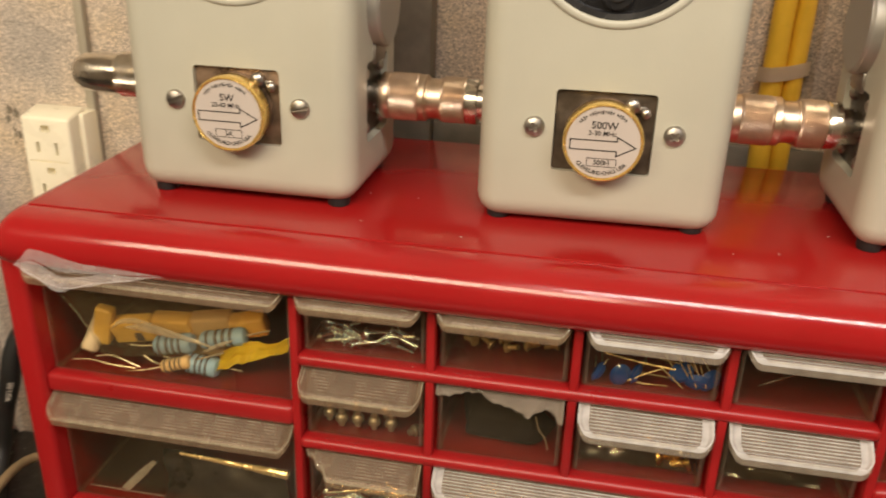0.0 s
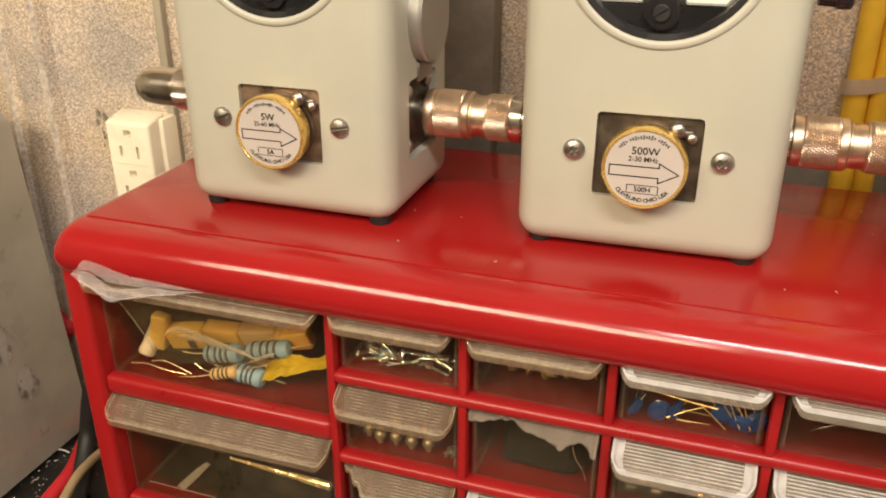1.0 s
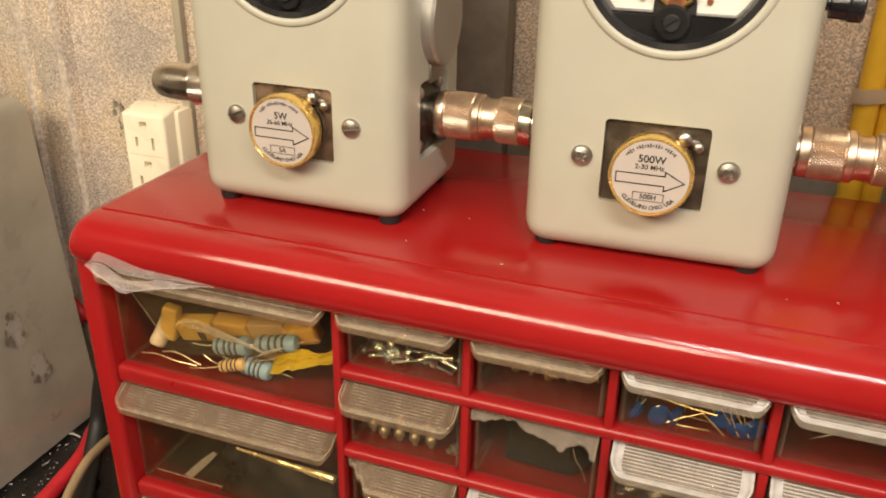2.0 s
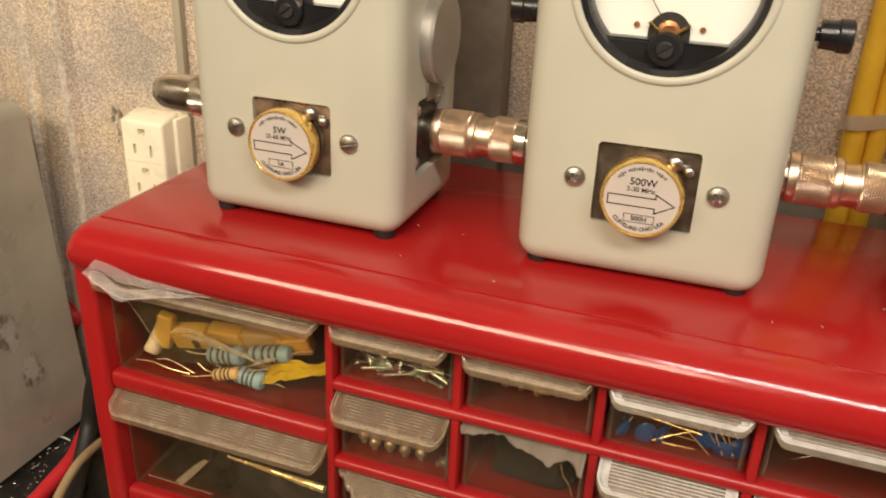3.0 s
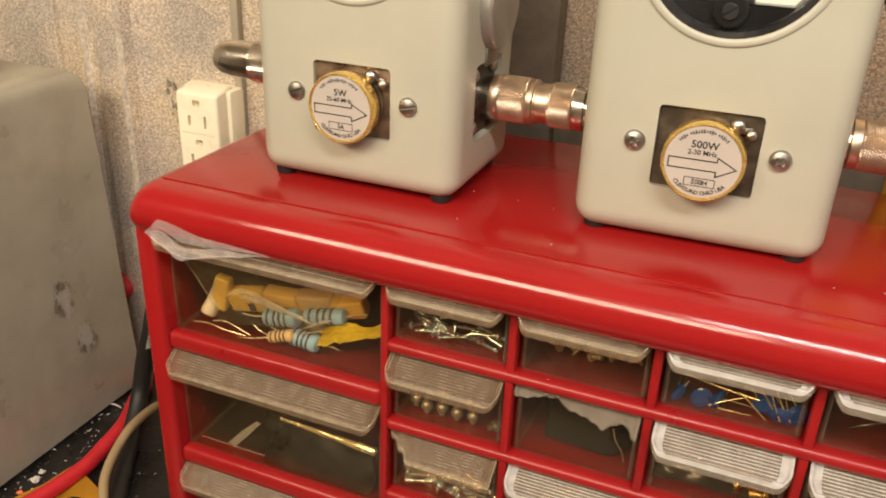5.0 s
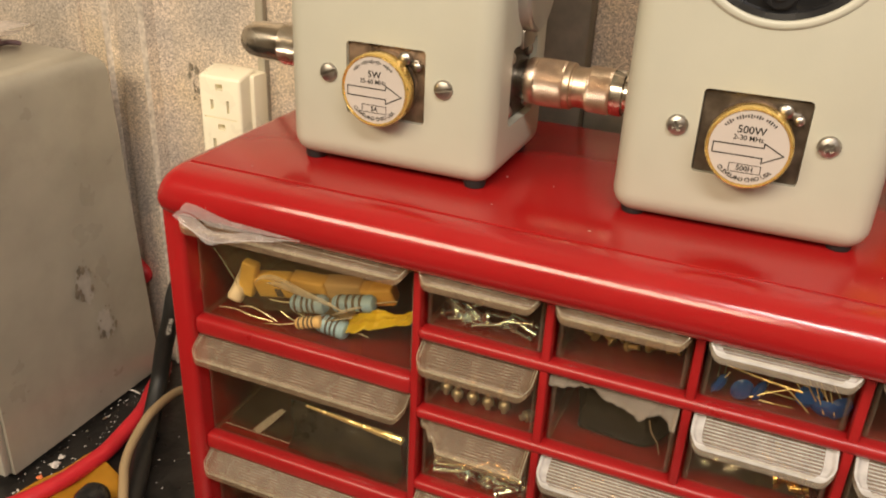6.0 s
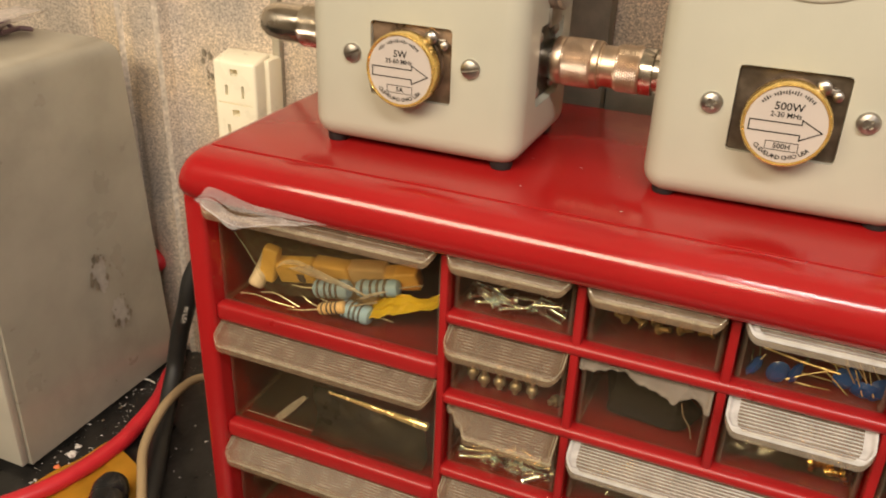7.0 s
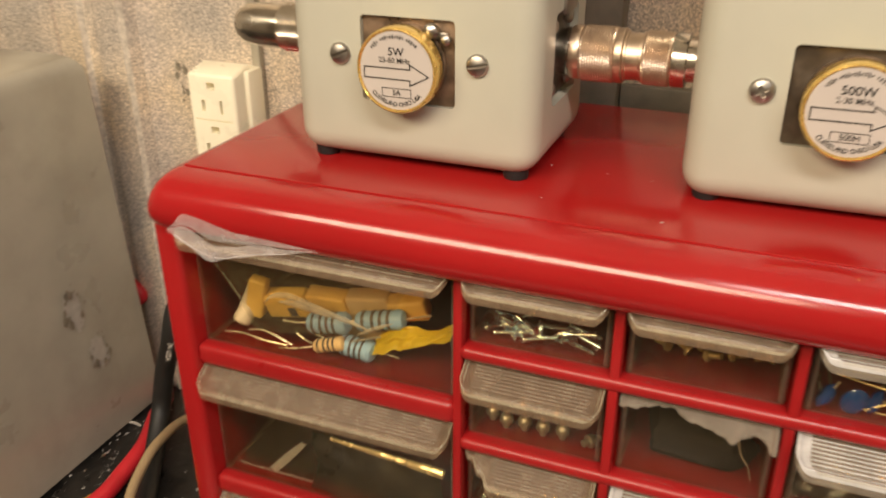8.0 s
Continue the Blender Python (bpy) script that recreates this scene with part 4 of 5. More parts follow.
lump("parts_bag", bag, M_PARTS_BAG, Matrix(), "clear zip bag of dark wires lying on the equipment case", "bag")
for k in range(16):
    bm = bmesh.new()
    x, y = -0.40 + 0.045 * rnd.random(), 0.10 + 0.025 * rnd.random()
    tube(bm, [(x + 0.012 * rnd.uniform(-1, 1), y + 0.012 * rnd.uniform(-1, 1), 0.2640 + 0.005 * rnd.random()) for _ in range(4)], 0.0016, 7, 6)
    lump("wire", bm, M_MAUVE, Matrix(), "dark mauve wire curled up in the bag", "wire", "wires in the bag")

# ---- cables on the bench ----
bm = bmesh.new()
tube(bm, [(x, y, z - 0.0010) for x, y, z in ((-0.36, -0.10, 0.0070), (-0.305, -0.045, 0.0070), (-0.278, -0.008, 0.0070), (-0.265, 0.021, 0.0070), (-0.259, 0.058, 0.0072), (-0.262, 0.083, 0.0072), (-0.268, 0.111, 0.0074), (-0.2795, 0.137, 0.0085), (-0.288, 0.158, 0.0085), (-0.305, 0.174, 0.0080), (-0.34, 0.178, 0.0080))], 0.0057, 16, 8)
lump("red_cable", bm, M_RED_CABLE, Matrix(), "thick red rubber cable lying along the grey case", "cable")
bm = bmesh.new()
tube(bm, [(-0.340, 0.182, 0.098), (-0.324, 0.181, 0.086), (-0.3135, 0.1795, 0.077), (-0.324, 0.181, 0.068), (-0.340, 0.182, 0.056)], 0.0046, 14, 8)
lump("red_cable", bm, M_RED_CABLE, Matrix(), "red rubber cable showing behind the grey case", "cable")
bm = bmesh.new()
tube(bm, [(-0.185, 0.172, 0.0042), (-0.225, 0.160, 0.0060), (-0.2500, 0.138, 0.0140), (-0.2420, 0.0970, 0.0260), (-0.2360, 0.0700, 0.0230), (-0.2260, 0.0480, 0.0205), (-0.2120, 0.0300, 0.0165), (-0.18, -0.01, 0.0055), (-0.15, -0.05, 0.0036)], 0.0032, 14, 8)
lump("tan_cable", bm, M_TAN_CABLE, Matrix(), "aged tan cable looping beside the red cabinet", "cable")
bm = bmesh.new()
tube(bm, [(-0.150, 0.176, 0.172), (-0.190, 0.170, 0.160), (-0.226, 0.150, 0.134), (-0.243, 0.136, 0.108), (-0.2490, 0.130, 0.080), (-0.2585, 0.130, 0.053), (-0.2630, 0.127, 0.028), (-0.2560, 0.108, 0.0105), (-0.2460, 0.090, 0.0066), (-0.2290, 0.064, 0.0066), (-0.214, 0.041, 0.0066), (-0.19, 0.00, 0.0066), (-0.17, -0.05, 0.0066)], 0.0064, 16, 8)
lump("black_cable", bm, M_BLACK_CABLE, Matrix(), "black rubber cable with pale printing hanging down to the bench", "cable")

run = (Vector((-0.2535, 0.130, 0.066)) - Vector((-0.2470, 0.132, 0.090))).normalized()
out = (Vector((0.12, -0.277, 0.397)) - Vector((-0.25, 0.13, 0.08)))
out = (out - run * out.dot(run)).normalized()
side_way = out.cross(run)
turn = Matrix((run, side_way, out)).transposed().to_4x4()
turn.translation = Vector((-0.2503, 0.1310, 0.0780)) + out * 0.0082
lump("cable_printing", letters("IN USA", 0.0046), M_PAPER, turn, "pale printed letters on the black cable", "printing")

yell = bmesh.new()
sheet(yell, 20, 16, lambda u, v: (-0.300 + 0.062 * u + 0.028 * v, -0.055 + 0.118 * v - 0.02 * u, 0.0022 + 0.0012 * math.sin(9 * u + 5 * v) + 0.0008 * math.sin(21 * v)), 0.0006)
lump("yellow_sheet", yell, M_YELLOW_SHEET, Matrix(), "crumpled yellow plastic sheet under the cables", "plastic sheet")
bp = thing("black_plug", pose(-0.220, 0.008, 0.0) @ pose(0, 0, 0, 0, 0, 30), "black moulded plug lying on the yellow sheet", "plug")
part("body", turned([(0.010, -0.028), (0.0115, -0.024), (0.0115, 0.0), (0.0105, 0.002), (0.0115, 0.004), (0.0115, 0.010), (0.009, 0.017), (0.004, 0.020)], "y", (0, 0, 0.0140), 26), M_BLACK, bp)

BITS = [(-0.284, 0.042, 0.0050, M_BIT), (-0.286, 0.050, 0.0035, M_BIT), (-0.284, 0.029, 0.0030, M_ORANGE_BIT), (-0.291, 0.096, 0.0022, M_NICKEL), (-0.292, 0.079, 0.0016, M_NICKEL), (-0.287, 0.013, 0.0016, M_BIT)]
for x, y, s, mat in BITS:
    bm = bmesh.new()
    bmesh.ops.create_icosphere(bm, subdivisions=2, radius=s)
    for v in bm.verts:
        v.co *= 0.6 + 0.7 * noise.noise(v.co * 400 + Vector((x * 90, y * 90, 0)))
        v.co.z = v.co.z * 0.5 + s * 0.3
    lump("scrap", bm, mat, pose(x, y, 0.0005), "small pale crumpled scrap on the black bench", "scrap", "scraps on the bench")
bm = bmesh.new()
tube(bm, [(-0.303, 0.130, 0.0020), (-0.296, 0.132, 0.0016), (-0.289, 0.131, 0.0016)], 0.0007, 6, 4)
bmesh.ops.create_icosphere(bm, subdivisions=2, radius=0.0028, matrix=pose(-0.305, 0.130, 0.0022))
lump("scrap", bm, M_PAPER, Matrix(), "pale knotted scrap of string on the bench", "scrap", "scraps on the bench")
dust = bmesh.new()
for k in range(330):
    x, y = rnd.uniform(-0.30, -0.14), rnd.uniform(-0.05, 0.18)
    if rnd.random() < 0.5:
        x = rnd.uniform(-0.298, -0.272)
    s = 0.00025 + 0.0007 * rnd.random() ** 3
    long = 1 + 3.5 * rnd.random() ** 2
    a = rnd.random() * 6.3
    q = [Vector((x + s * (long if i == 0 else 1) * math.cos(a + i * 2.09), y + s * (long if i == 0 else 1) * math.sin(a + i * 2.09), 0.0006 + 0.0006 * rnd.random())) for i in range(3)]
    tip = dust.verts.new(Vector((x, y, 0.0006 + s)))
    vs = [dust.verts.new(p) for p in q]
    for i in range(3):
        dust.faces.new((vs[i], vs[(i + 1) % 3], tip))
lump("solder_crumbs", dust, M_BIT, Matrix(), "scattered pale solder crumbs on the black bench", "crumbs", kind="stuff")

# ---- what lies in the drawers ----


def rod(p0, p1, r, seg=14, ends=0.8):
    """A round body from p0 to p1."""
    a, b = Vector(p0), Vector(p1)
    L = (b - a).length
    bm = turned([(r * 0.35, 0), (r * ends, L * 0.03), (r, L * 0.12), (r * 0.93, L * 0.3), (r * 0.93, L * 0.7), (r, L * 0.88), (r * ends, L * 0.97), (r * 0.35, L)], seg=seg)
    return bm, Matrix.Translation(a) @ (b - a).to_track_quat("Z", "Y").to_matrix().to_4x4()


def resistor(p0, p1, r, mat, label, leads=0.012):
    a, b = Vector(p0), Vector(p1)
    L = (b - a).length
    bm, m = rod(p0, p1, r)
    top = thing("resistor", m, label, "resistor", "resistors in the bag")
    part("body", bm, mat, top)
    for k in (0.16, 0.36, 0.52, 0.68):
        part("band", turned([(r * 1.0, L * k), (r * 1.02, L * (k + 0.01)), (r * 1.02, L * (k + 0.05)), (r * 1.0, L * (k + 0.06))], seg=14), M_BAND, top)
    for s, z0 in ((-1, 0), (1, L)):
        bm = bmesh.new()
        tube(bm, [(0, 0, z0), (0.0008 * s, 0.0004, z0 + s * leads * 0.5), (-0.001, 0.0016, z0 + s * leads)], 0.00035, 6, 4)
        part("lead", bm, M_LEAD, top)
    return top


def packed(c, size, turn, mat, label):
    x, y, z = size
    top = thing("capacitor", pose(*c, *turn), label, "capacitor", "capacitors in the bag")
    part("body", box(-x / 2, x / 2, -y / 2, y / 2, -z / 2, z / 2, bevel=0.0014, seg=3), mat, top)
    return top


packed((-0.1000, 0.0235, 0.2005), (0.0082, 0.0060, 0.0190), (4, 13, 8), M_LEMON_TAN, "yellow-orange block capacitor upright in the bag")
marked = packed((-0.0870, 0.0270, 0.1985), (0.0200, 0.0075, 0.0125), (18, -9, 4), M_LEMON_TAN, "yellow block capacitor with a dark mark in the bag")
part("mark", box(0.0010, 0.0048, -0.00395, -0.0036, -0.0048, 0.0004), M_BAND, marked)
packed((-0.0685, 0.0300, 0.2010), (0.0200, 0.0080, 0.0115), (20, -6, -4), M_ORANGE, "orange block capacitor lying in the bag")
packed((-0.0500, 0.0310, 0.2040), (0.0190, 0.0080, 0.0105), (18, -8, 5), M_TANB, "tan block capacitor lying in the bag")
packed((-0.0325, 0.0310, 0.2055), (0.0160, 0.0080, 0.0110), (20, -12, 8), M_ORANGE, "orange block capacitor lying in the bag")
packed((-0.0600, 0.0330, 0.1925), (0.0300, 0.0080, 0.0130), (10, -4, 3), M_TANB, "tan block capacitor lying in the bag")
resistor((-0.0735, 0.0205, 0.1950), (-0.0550, 0.0210, 0.1985), 0.0048, M_BLUEB, "large pale blue banded resistor in the bag")
resistor((-0.0520, 0.0220, 0.1995), (-0.0310, 0.0235, 0.2040), 0.0043, M_BLUEB, "large pale blue banded resistor in the bag")
resistor((-0.0585, 0.0195, 0.1890), (-0.0430, 0.0185, 0.1885), 0.0047, M_BLUEB, "large pale blue banded resistor in the bag")
resistor((-0.0690, 0.0165, 0.1868), (-0.0550, 0.0165, 0.1915), 0.0032, M_TANB, "small tan banded resistor in the bag", 0.018)
bm, m = rod((-0.1062, 0.0180, 0.1885), (-0.1035, 0.0300, 0.2030), 0.0042)
lump("ceramic_tube", bm, M_WHITEB, m, "off-white ceramic cylinder in the drawer", "component")
yl = bmesh.new()
sheet(yl, 30, 12, lambda u, v: (-0.0430 + 0.034 * u, 0.0165 + 0.005 * v + 0.0022 * noise.noise(Vector((7 * u, 4 * v, 0.7))), 0.1885 + 0.0145 * u + (0.0040 + 0.0045 * math.sin(math.pi * min(1.0, u * 1.3 + 0.1))) * v + 0.0012 * noise.noise(Vector((9 * u, 1.0, 0.2)))), 0.0014)
lump("yellow_tape", yl, M_LEMON, Matrix(), "crumpled piece of bright yellow tape in the drawer", "tape", smooth=15)
for pts in ([(-0.1130, 0.0155, 0.1850), (-0.104, 0.0160, 0.1858), (-0.094, 0.0150, 0.1852), (-0.0820, 0.0155, 0.1846)], [(-0.1010, 0.0160, 0.1880), (-0.092, 0.0150, 0.1900), (-0.0800, 0.0160, 0.1852)], [(-0.0770, 0.0155, 0.1920), (-0.073, 0.0150, 0.1900), (-0.069, 0.0160, 0.1880)]):
    bm = bmesh.new()
    tube(bm, pts, 0.00034, 6, 6)
    lump("wire_lead", bm, M_LEAD, Matrix(), "thin bent tinned wire lead in the drawer", "wire", "wire leads")
bag_top = thing("clear_bag", Matrix(), "crumpled clear zip bag holding resistors and capacitors", "bag")
film = bmesh.new()


def bag_film(u, v):
    """The bag's front film, hanging from its mouth, its free edge slanting."""
    x = -0.0975 - 0.0150 * v + (0.0560 + 0.0300 * v) * u
    dent = noise.noise(Vector((5 * u, 3.5 * v, 0.4))) + 0.5 * noise.noise(Vector((11 * u, 9 * v, 2.0)))
    return (x, 0.0152 + 0.0015 * dent, 0.1900 + 0.005 * u + 0.031 * v - 0.004 * u * v)


sheet(film, 44, 24, bag_film)
part("film", film, M_FILM, bag_top, smooth=25)
# Highlights on the film's folds, laid on as thin whitish strips.
for line, wide in (([(-0.0900, 0.0136, 0.2045), (-0.0860, 0.0134, 0.2085), (-0.0790, 0.0134, 0.2102), (-0.0710, 0.0136, 0.2085), (-0.0610, 0.0136, 0.2060), (-0.0500, 0.0138, 0.2035), (-0.0420, 0.0140, 0.2015)], 0.0036),
                   ([(-0.0830, 0.0138, 0.2065), (-0.0720, 0.0138, 0.2070), (-0.0600, 0.0138, 0.2040)], 0.0042),
                   ([(-0.0480, 0.0138, 0.1985), (-0.0400, 0.0138, 0.2030), (-0.0320, 0.0140, 0.2070)], 0.0022),
                   ([(-0.1120, 0.0138, 0.2190), (-0.1060, 0.0138, 0.2110), (-0.1000, 0.0138, 0.2020)], 0.0007)):
    path = smooth_path(line, 6)
    fold = bmesh.new()
    n = len(path) - 1
    sheet(fold, n, 3, lambda u, v: tuple(path[round(u * n)] + Vector((0, -0.0006 * math.sin(math.pi * v), wide * (v - 0.5) * math.sin(math.pi * (0.05 + 0.9 * u))))))
    part("fold_highlight", fold, M_FILM_HIGHLIGHT, bag_top, "highlight on a fold of the clear film, laid on as a whitish strip")


def track(steps, u):
    for (a, p), (b, q) in zip(steps, steps[1:]):
        if a <= u <= b:
            w = (u - a) / (b - a)
            return p + (q - p) * w * w * (3 - 2 * w)
    return steps[-1][1]


def flap_edges(u):
    hi = track([(0, 0.2446), (0.10, 0.2506), (0.5, 0.2466), (1.0, 0.2452)], u)
    lo = track([(0, 0.2440), (0.10, 0.2400), (0.28, 0.2335), (0.45, 0.2372), (0.7, 0.2412), (1.0, 0.2450)], u)
    slit = hi + (lo - hi) * 0.45
    return hi, slit, slit - 0.0016 * max(0.0, math.sin(math.pi * min(1.0, max(0.0, (u - 0.16) / 0.4)))), lo


def back_layer(u, v):
    hi, slit, _, lo = flap_edges(u)
    return (-0.1130 + 0.064 * u, -0.0086 + 0.0002 * math.sin(9 * u), hi + (slit - hi) * v)


def front_layer(u, v):
    hi, _, slit, lo = flap_edges(u)
    return (-0.1130 + 0.064 * u, -0.0092 - 0.0016 * v * (1 - u) + 0.00014 * math.sin(14 * u + 22 * v), slit + (lo - slit) * v)


mouth = thing("zip_bag_mouth", Matrix(), "white translucent zip bag mouth sticking out of a drawer", "bag")
for way in (back_layer, front_layer):
    fb = bmesh.new()
    sheet(fb, 30, 12, way)
    part("film", fb, M_BAG, mouth)
zipper = bmesh.new()
tube(zipper, [tuple(Vector(front_layer(u, 0.82)) + Vector((0, -0.0003, 0))) for u in (0.05, 0.2, 0.35, 0.55, 0.8)], 0.00022, 6, 6)
part("zip_line", zipper, M_BAG_THICK, mouth)


def machine_screw(L, r, mat):
    return finish("screw", turned([(r * 0.3, 0), (r * 2.0, 0.0001), (r * 2.0, r * 0.7), (r * 1.5, r * 1.2), (r, r * 1.25)] + [(r * (1.0 if k % 2 else 0.86), r * 1.25 + (L - r * 1.25) * (k + 1) / 14) for k in range(14)], seg=12), mat)


def scatter(mesh, name, n, x, y, z, label, category, group, seed):
    g = random.Random(seed)
    for k in range(n):
        ob = new(name, mesh)
        ob.matrix_world = pose(g.uniform(*x), g.uniform(*y), g.uniform(*z), g.uniform(58, 122), g.uniform(-20, 20), g.choice((0, 180)) + g.uniform(48, 132)) @ Matrix.Translation((0, 0, -max(v.co.z for v in mesh.vertices) / 2))
        tagged(ob, label, category, group)


FLOOR = [z + 0.0034 for z in ROW]
scatter(machine_screw(0.0125, 0.00095, M_SILVER), "screw", 24, (0.010, 0.045), (0.0125, 0.021), (FLOOR[0] + 0.0022, FLOOR[0] + 0.0078), "small bright steel screw in a jumbled heap", "screw", "screws in the top drawer", 3)
scatter(machine_screw(0.015, 0.0015, M_SILVER), "screw", 26, (0.0105, 0.045), (0.0125, 0.021), (FLOOR[2] + 0.0025, FLOOR[2] + 0.0075), "large bright steel screw in a jumbled heap", "screw", "screws in the third drawer", 8)
scatter(machine_screw(0.006, 0.0012, M_DULL_BRASS), "screw", 14, (0.062, 0.103), (0.027, 0.042), (FLOOR[0] + 0.0020, FLOOR[0] + 0.006), "short brass screw at the back of the drawer", "screw", "brass screws", 5)
scatter(machine_screw(0.009, 0.0022, M_BRASS), "brass_fitting", 6, (0.140, 0.164), (0.018, 0.034), (FLOOR[1] + 0.003, FLOOR[1] + 0.007), "short brass fitting in the drawer", "fitting", "brass fittings", 11)
post = finish("standoff", turned([(0.0010, 0), (0.0014, 0.0002), (0.0014, 0.0026), (0.0027, 0.0028), (0.0027, 0.0044), (0.0022, 0.0056), (0.0014, 0.0062), (0.0014, 0.0080), (0.0008, 0.0084)], seg=12), M_ALU)
for k, (x, y) in enumerate(((0.008, 0.019), (0.0145, 0.016), (0.0215, 0.017), (0.029, 0.0165), (0.0365, 0.017), (0.018, 0.027), (0.032, 0.026), (0.045, 0.0135))):
    ob = new("standoff", post)
    ob.matrix_world = pose(x, y, FLOOR[1] + 0.0002 if k < 7 else FLOOR[1] + 0.0026, 0 if k < 7 else 90, 0, 20 * k)
    tagged(ob, "small threaded metal standoff in the drawer", "standoff", "standoffs")


def blue_capacitor(m):
    top = thing("blue_capacitor", m, "dark blue dipped capacitor with gold leads in the drawer", "capacitor", "blue capacitors")
    bm = turned([(0.0006, -0.0018), (0.0026, -0.0016), (0.0042, 0.0), (0.0026, 0.0016), (0.0006, 0.0018)], "y", seg=18)
    for v in bm.verts:
        v.co.x *= 1.2
    part("body", bm, M_NAVY, top)
    for s in (-1, 1):
        bm = bmesh.new()
        tube(bm, [(s * 0.002, 0, -0.003), (s * 0.0024, 0.0004, -0.010), (s * 0.002, 0.001, -0.020)], 0.00026, 6, 4)
        part("lead", bm, M_GOLD_LEAD, top)
    return top


for x, y, z, a, b, c in ((0.1215, 0.0130, 0.0045, 70, -60, 15), (0.1300, 0.0130, 0.0040, 20, -80, -10), (0.1360, 0.0145, 0.0045, 60, -75, 10), (0.1530, 0.0145, 0.0075, 15, 150, 10), (0.1590, 0.0130, 0.0050, -20, 155, -15), (0.1640, 0.0145, 0.0055, 10, 145, 30)):
    blue_capacitor(pose(x, y, FLOOR[0] + z, a, b, c))
for pts in ([(0.123, 0.020, 0.0120), (0.138, 0.019, 0.0100), (0.156, 0.0185, 0.0085)], [(0.126, 0.022, 0.0130), (0.140, 0.021, 0.0125), (0.152, 0.020, 0.0110)],
            [(0.1450, 0.017, 0.0100), (0.1500, 0.0165, 0.0060), (0.1540, 0.016, 0.0025)], [(0.1545, 0.017, 0.0130), (0.1570, 0.0165, 0.0075), (0.1590, 0.016, 0.0035)], [(0.1590, 0.017, 0.0135), (0.1610, 0.0165, 0.0080), (0.1625, 0.016, 0.0040)],
            [(0.1210, 0.016, 0.0035), (0.1225, 0.0165, 0.0070), (0.1245, 0.017, 0.0110)], [(0.1330, 0.016, 0.0030), (0.1390, 0.0165, 0.0065), (0.1460, 0.017, 0.0100)]):
    bm = bmesh.new()
    tube(bm, [(x, y - 0.005, z + FLOOR[0]) for x, y, z in pts], 0.00042 if pts[0][0] < 0.124 and pts[-1][0] > 0.15 else 0.00024, 6, 5)
    lump("gold_lead", bm, M_GOLD_LEAD, Matrix(), "long gold-coloured wire lead across the drawer", "wire", "gold leads")


def crumple(x0, x1, y, z0, z1, lean, seed, mat, label, name="clear_bag"):
    bm = bmesh.new()
    sheet(bm, 18, 10, lambda u, v: (x0 + (x1 - x0) * u, y + lean * v + 0.0022 * noise.noise(Vector((6 * u + seed, 5 * v, 0))), z0 + (z1 - z0) * v * (0.8 + 0.3 * noise.noise(Vector((4 * u, seed, 1.5))))))
    lump(name, bm, mat, Matrix(), label, "bag", smooth=12)


crumple(0.118, 0.162, 0.017, FLOOR[1] + 0.0006, FLOOR[1] + 0.016, 0.012, 1.3, M_THIN_FILM, "crumpled clear bag lying among brass fittings")
crumple(0.176, 0.214, 0.018, FLOOR[1] + 0.0006, FLOOR[1] + 0.013, 0.016, 3.1, M_THIN_FILM, "crumpled clear bag in an upper drawer")
crumple(0.064, 0.100, 0.017, FLOOR[2] + 0.0006, FLOOR[2] + 0.018, 0.012, 5.7, M_THIN_FILM, "crumpled clear bag in the wide drawer")
crumple(0.100, 0.150, 0.024, FLOOR[2] + 0.0006, FLOOR[2] + 0.014, 0.006, 7.7, M_FOIL, "dark foil bag in the wide drawer", "foil_bag")
bm = bmesh.new()
tube(bm, [(0.184, 0.022, FLOOR[0] + 0.0015), (0.192, 0.022, FLOOR[0] + 0.006), (0.200, 0.024, FLOOR[0] + 0.009)], 0.0004, 6, 4)
lump("wire_lead", bm, M_SILVER, Matrix(), "short pale wire lead leaning in the drawer", "wire")
# the second large drawer: black foil bag with a gold edge, and a scrap of paper
BF = 0.1140
fo = bmesh.new()
sheet(fo, 34, 20, lambda u, v: (-0.074 + 0.0615 * u + 0.002 * math.sin(5 * v), 0.0112 + 0.0080 * v + 0.0020 * noise.noise(Vector((5 * u, 3 * v, 0.3))), BF + 0.0004 + (0.0250 - 0.0030 * u) * v), 0.0007)
lump("foil_bag", fo, M_FOIL, Matrix(), "dark green-grey foil bag with a gold edge in a large drawer", "bag")
roll = bmesh.new()


def rolled_edge(u, v):
    """The bag's gold edge, rolled over, thicker towards one end and dented."""
    a = 2 * math.pi * v
    thick = (0.0006 + 0.0013 * u) * (1 + 0.16 * noise.noise(Vector((5 * u, math.cos(a), math.sin(a))))) * (0.72 if 0.56 < u < 0.59 or 0.68 < u < 0.70 else 1.0)
    return (-0.0660 + 0.0535 * u, 0.0175 + thick * math.cos(a), BF + 0.0252 - 0.0030 * u + 1.15 * thick * math.sin(a))


sheet(roll, 60, 12, rolled_edge)
lump("gold_strip", roll, M_GOLD_LEAD, Matrix(), "shiny dented gold strip along the edge of the foil bag", "strip", smooth=25)
bm = bmesh.new()
sheet(bm, 8, 6, lambda u, v: (-0.0985 + 0.0135 * v + (0.0045 - 0.001 * v) * u, 0.0150 + 0.0090 * v, BF + 0.0003 + 0.0125 * v + 0.0008 * math.sin(4 * u + 3 * v)), 0.0003)
lump("film_scrap", bm, M_BAG_THICK, Matrix(), "whitish scrap of plastic film in a large drawer", "scrap")
crumple(-0.1130, -0.0720, 0.0150, BF + 0.0004, BF + 0.016, 0.030, 9.2, M_THIN_FILM, "clear bag with a pinked edge in a large drawer")
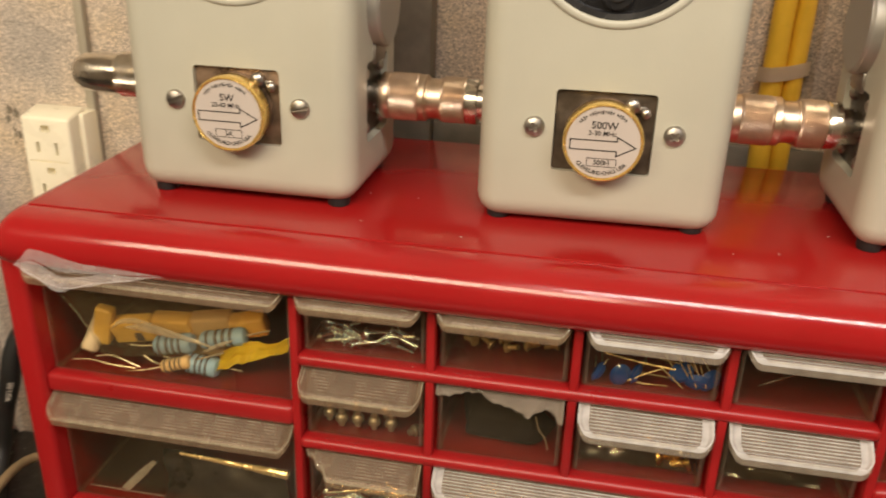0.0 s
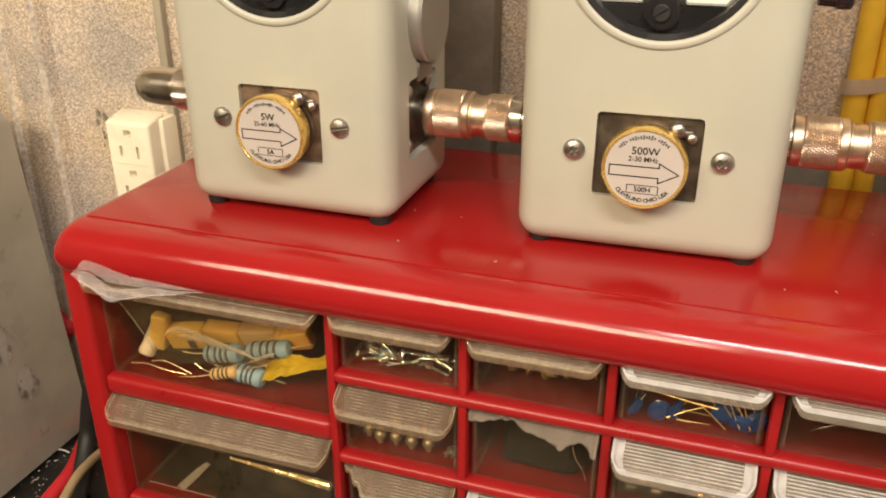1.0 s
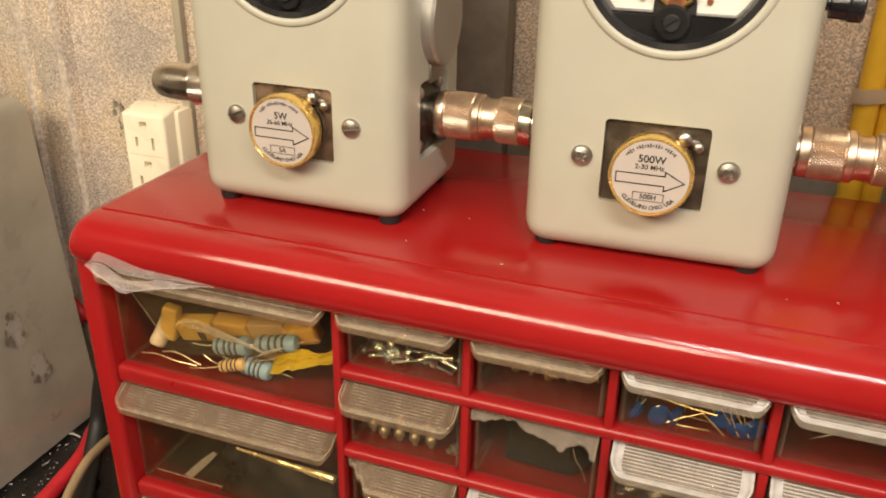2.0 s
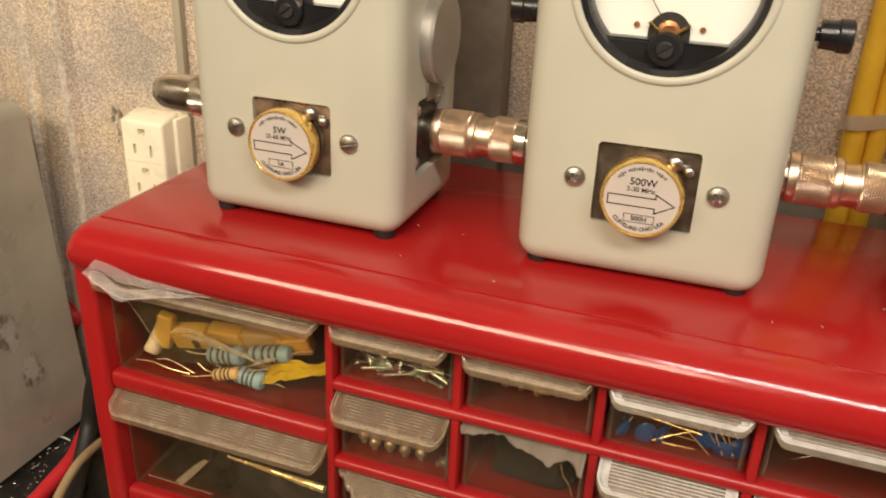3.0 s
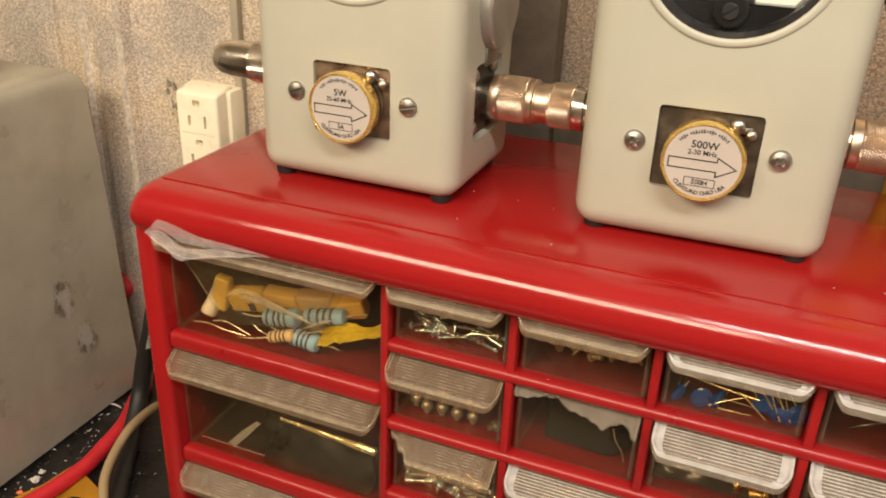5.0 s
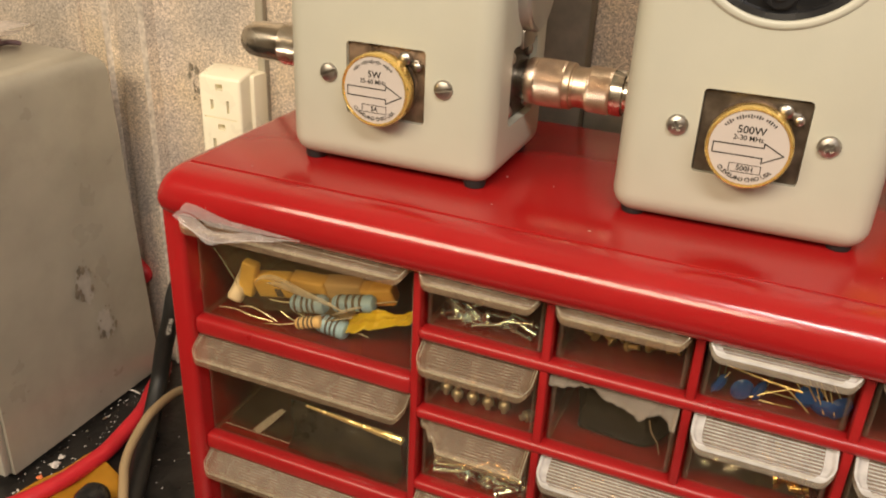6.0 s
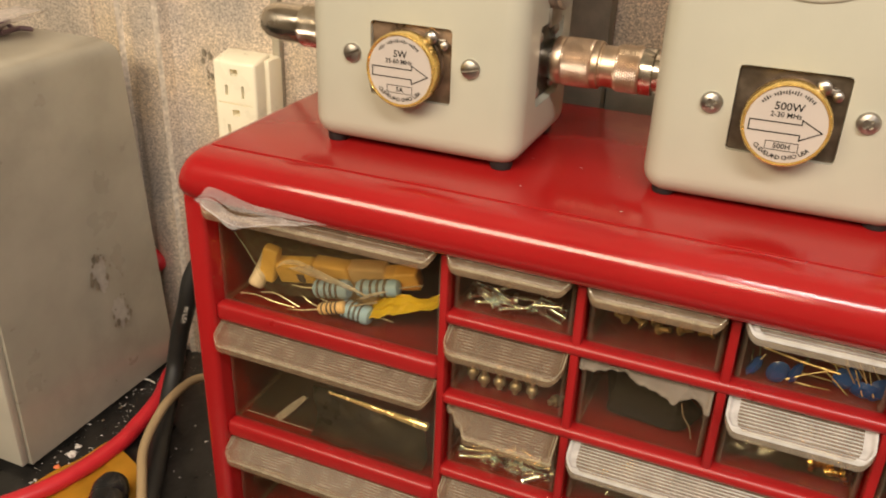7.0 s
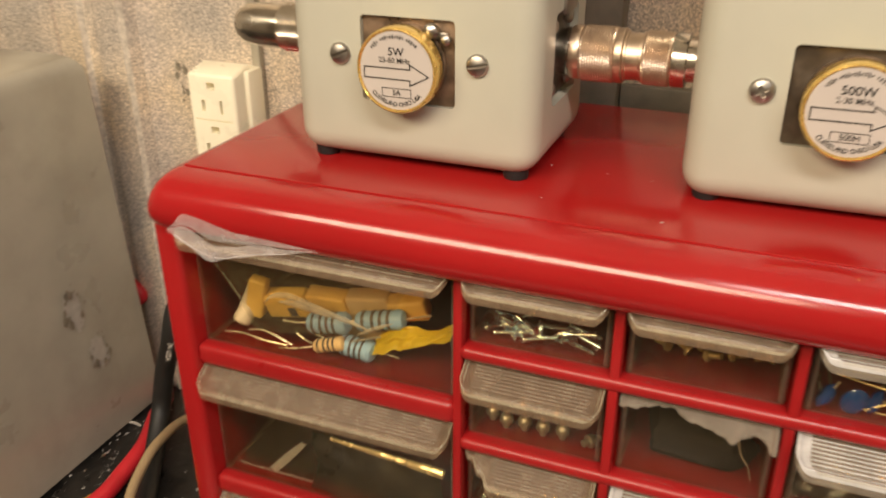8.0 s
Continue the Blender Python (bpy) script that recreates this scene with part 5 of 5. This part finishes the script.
bm = bmesh.new()
tube(bm, [(-0.1140 + 0.0009 * k, 0.0142, BF + 0.0006 + 0.0005 * (k % 2)) for k in range(48)], 0.00022, 5, 1)
lump("pinked_edge", bm, M_BAG_THICK, Matrix(), "pale zigzag edge of a clear bag in a large drawer", "bag edge")
# the drawer with the snapped-off pull
bm = box(-0.018, 0.018, -0.008, 0.010, 0.0, 0.0165, bevel=0.005, seg=3)
for v in bm.verts:
    v.co *= 1 + 0.30 * noise.noise(v.co * 110)
    v.co.z = max(v.co.z, 0.0)
lump("rubber_block", bm, M_FOAM, pose(0.0850, 0.0260, FLOOR[1] - 0.0002, 0, 0, -6), "dark rounded rubber block in the drawer with a broken pull", "rubber block")
bm = bmesh.new()
tube(bm, [(0.0985, 0.0160, FLOOR[1] + 0.018), (0.1000, 0.0165, FLOOR[1] + 0.012), (0.1030, 0.0170, FLOOR[1] + 0.007), (0.1045, 0.0180, FLOOR[1] + 0.001)], 0.00022, 6, 5)
lump("wire_lead", bm, M_LEAD, Matrix(), "thin pale wire lead in the drawer with a broken pull", "wire", "wire leads")

specks = bmesh.new()
for k in range(38):
    x, y = rnd.uniform(-0.11, 0.33), rnd.uniform(0.012, 0.145)
    c, a, q = Vector((x, y, 0.2629)), rnd.random() * 6.3, 0.00025 + 0.0006 * rnd.random() ** 3
    specks.faces.new([specks.verts.new(c + Vector((q * math.cos(a + i * 2.1) * (2 if i == 0 else 1), q * math.sin(a + i * 2.1), 0.0002 * i))) for i in range(3)])
for k in range(16):
    z0 = rnd.choice(ROW[:3]) + 0.0031
    c, a, q = Vector((rnd.uniform(0.0, 0.22), rnd.uniform(0.004, 0.009), z0 + 0.0003)), rnd.random() * 6.3, 0.0002 + 0.0005 * rnd.random() ** 3
    specks.faces.new([specks.verts.new(c + Vector((q * math.cos(a + i * 2.1), q * math.sin(a + i * 2.1), 0.0002 * i))) for i in range(3)])
lump("dust_specks", specks, M_BIT, Matrix(), "pale dust specks on the red cabinet top", "dust", kind="stuff")
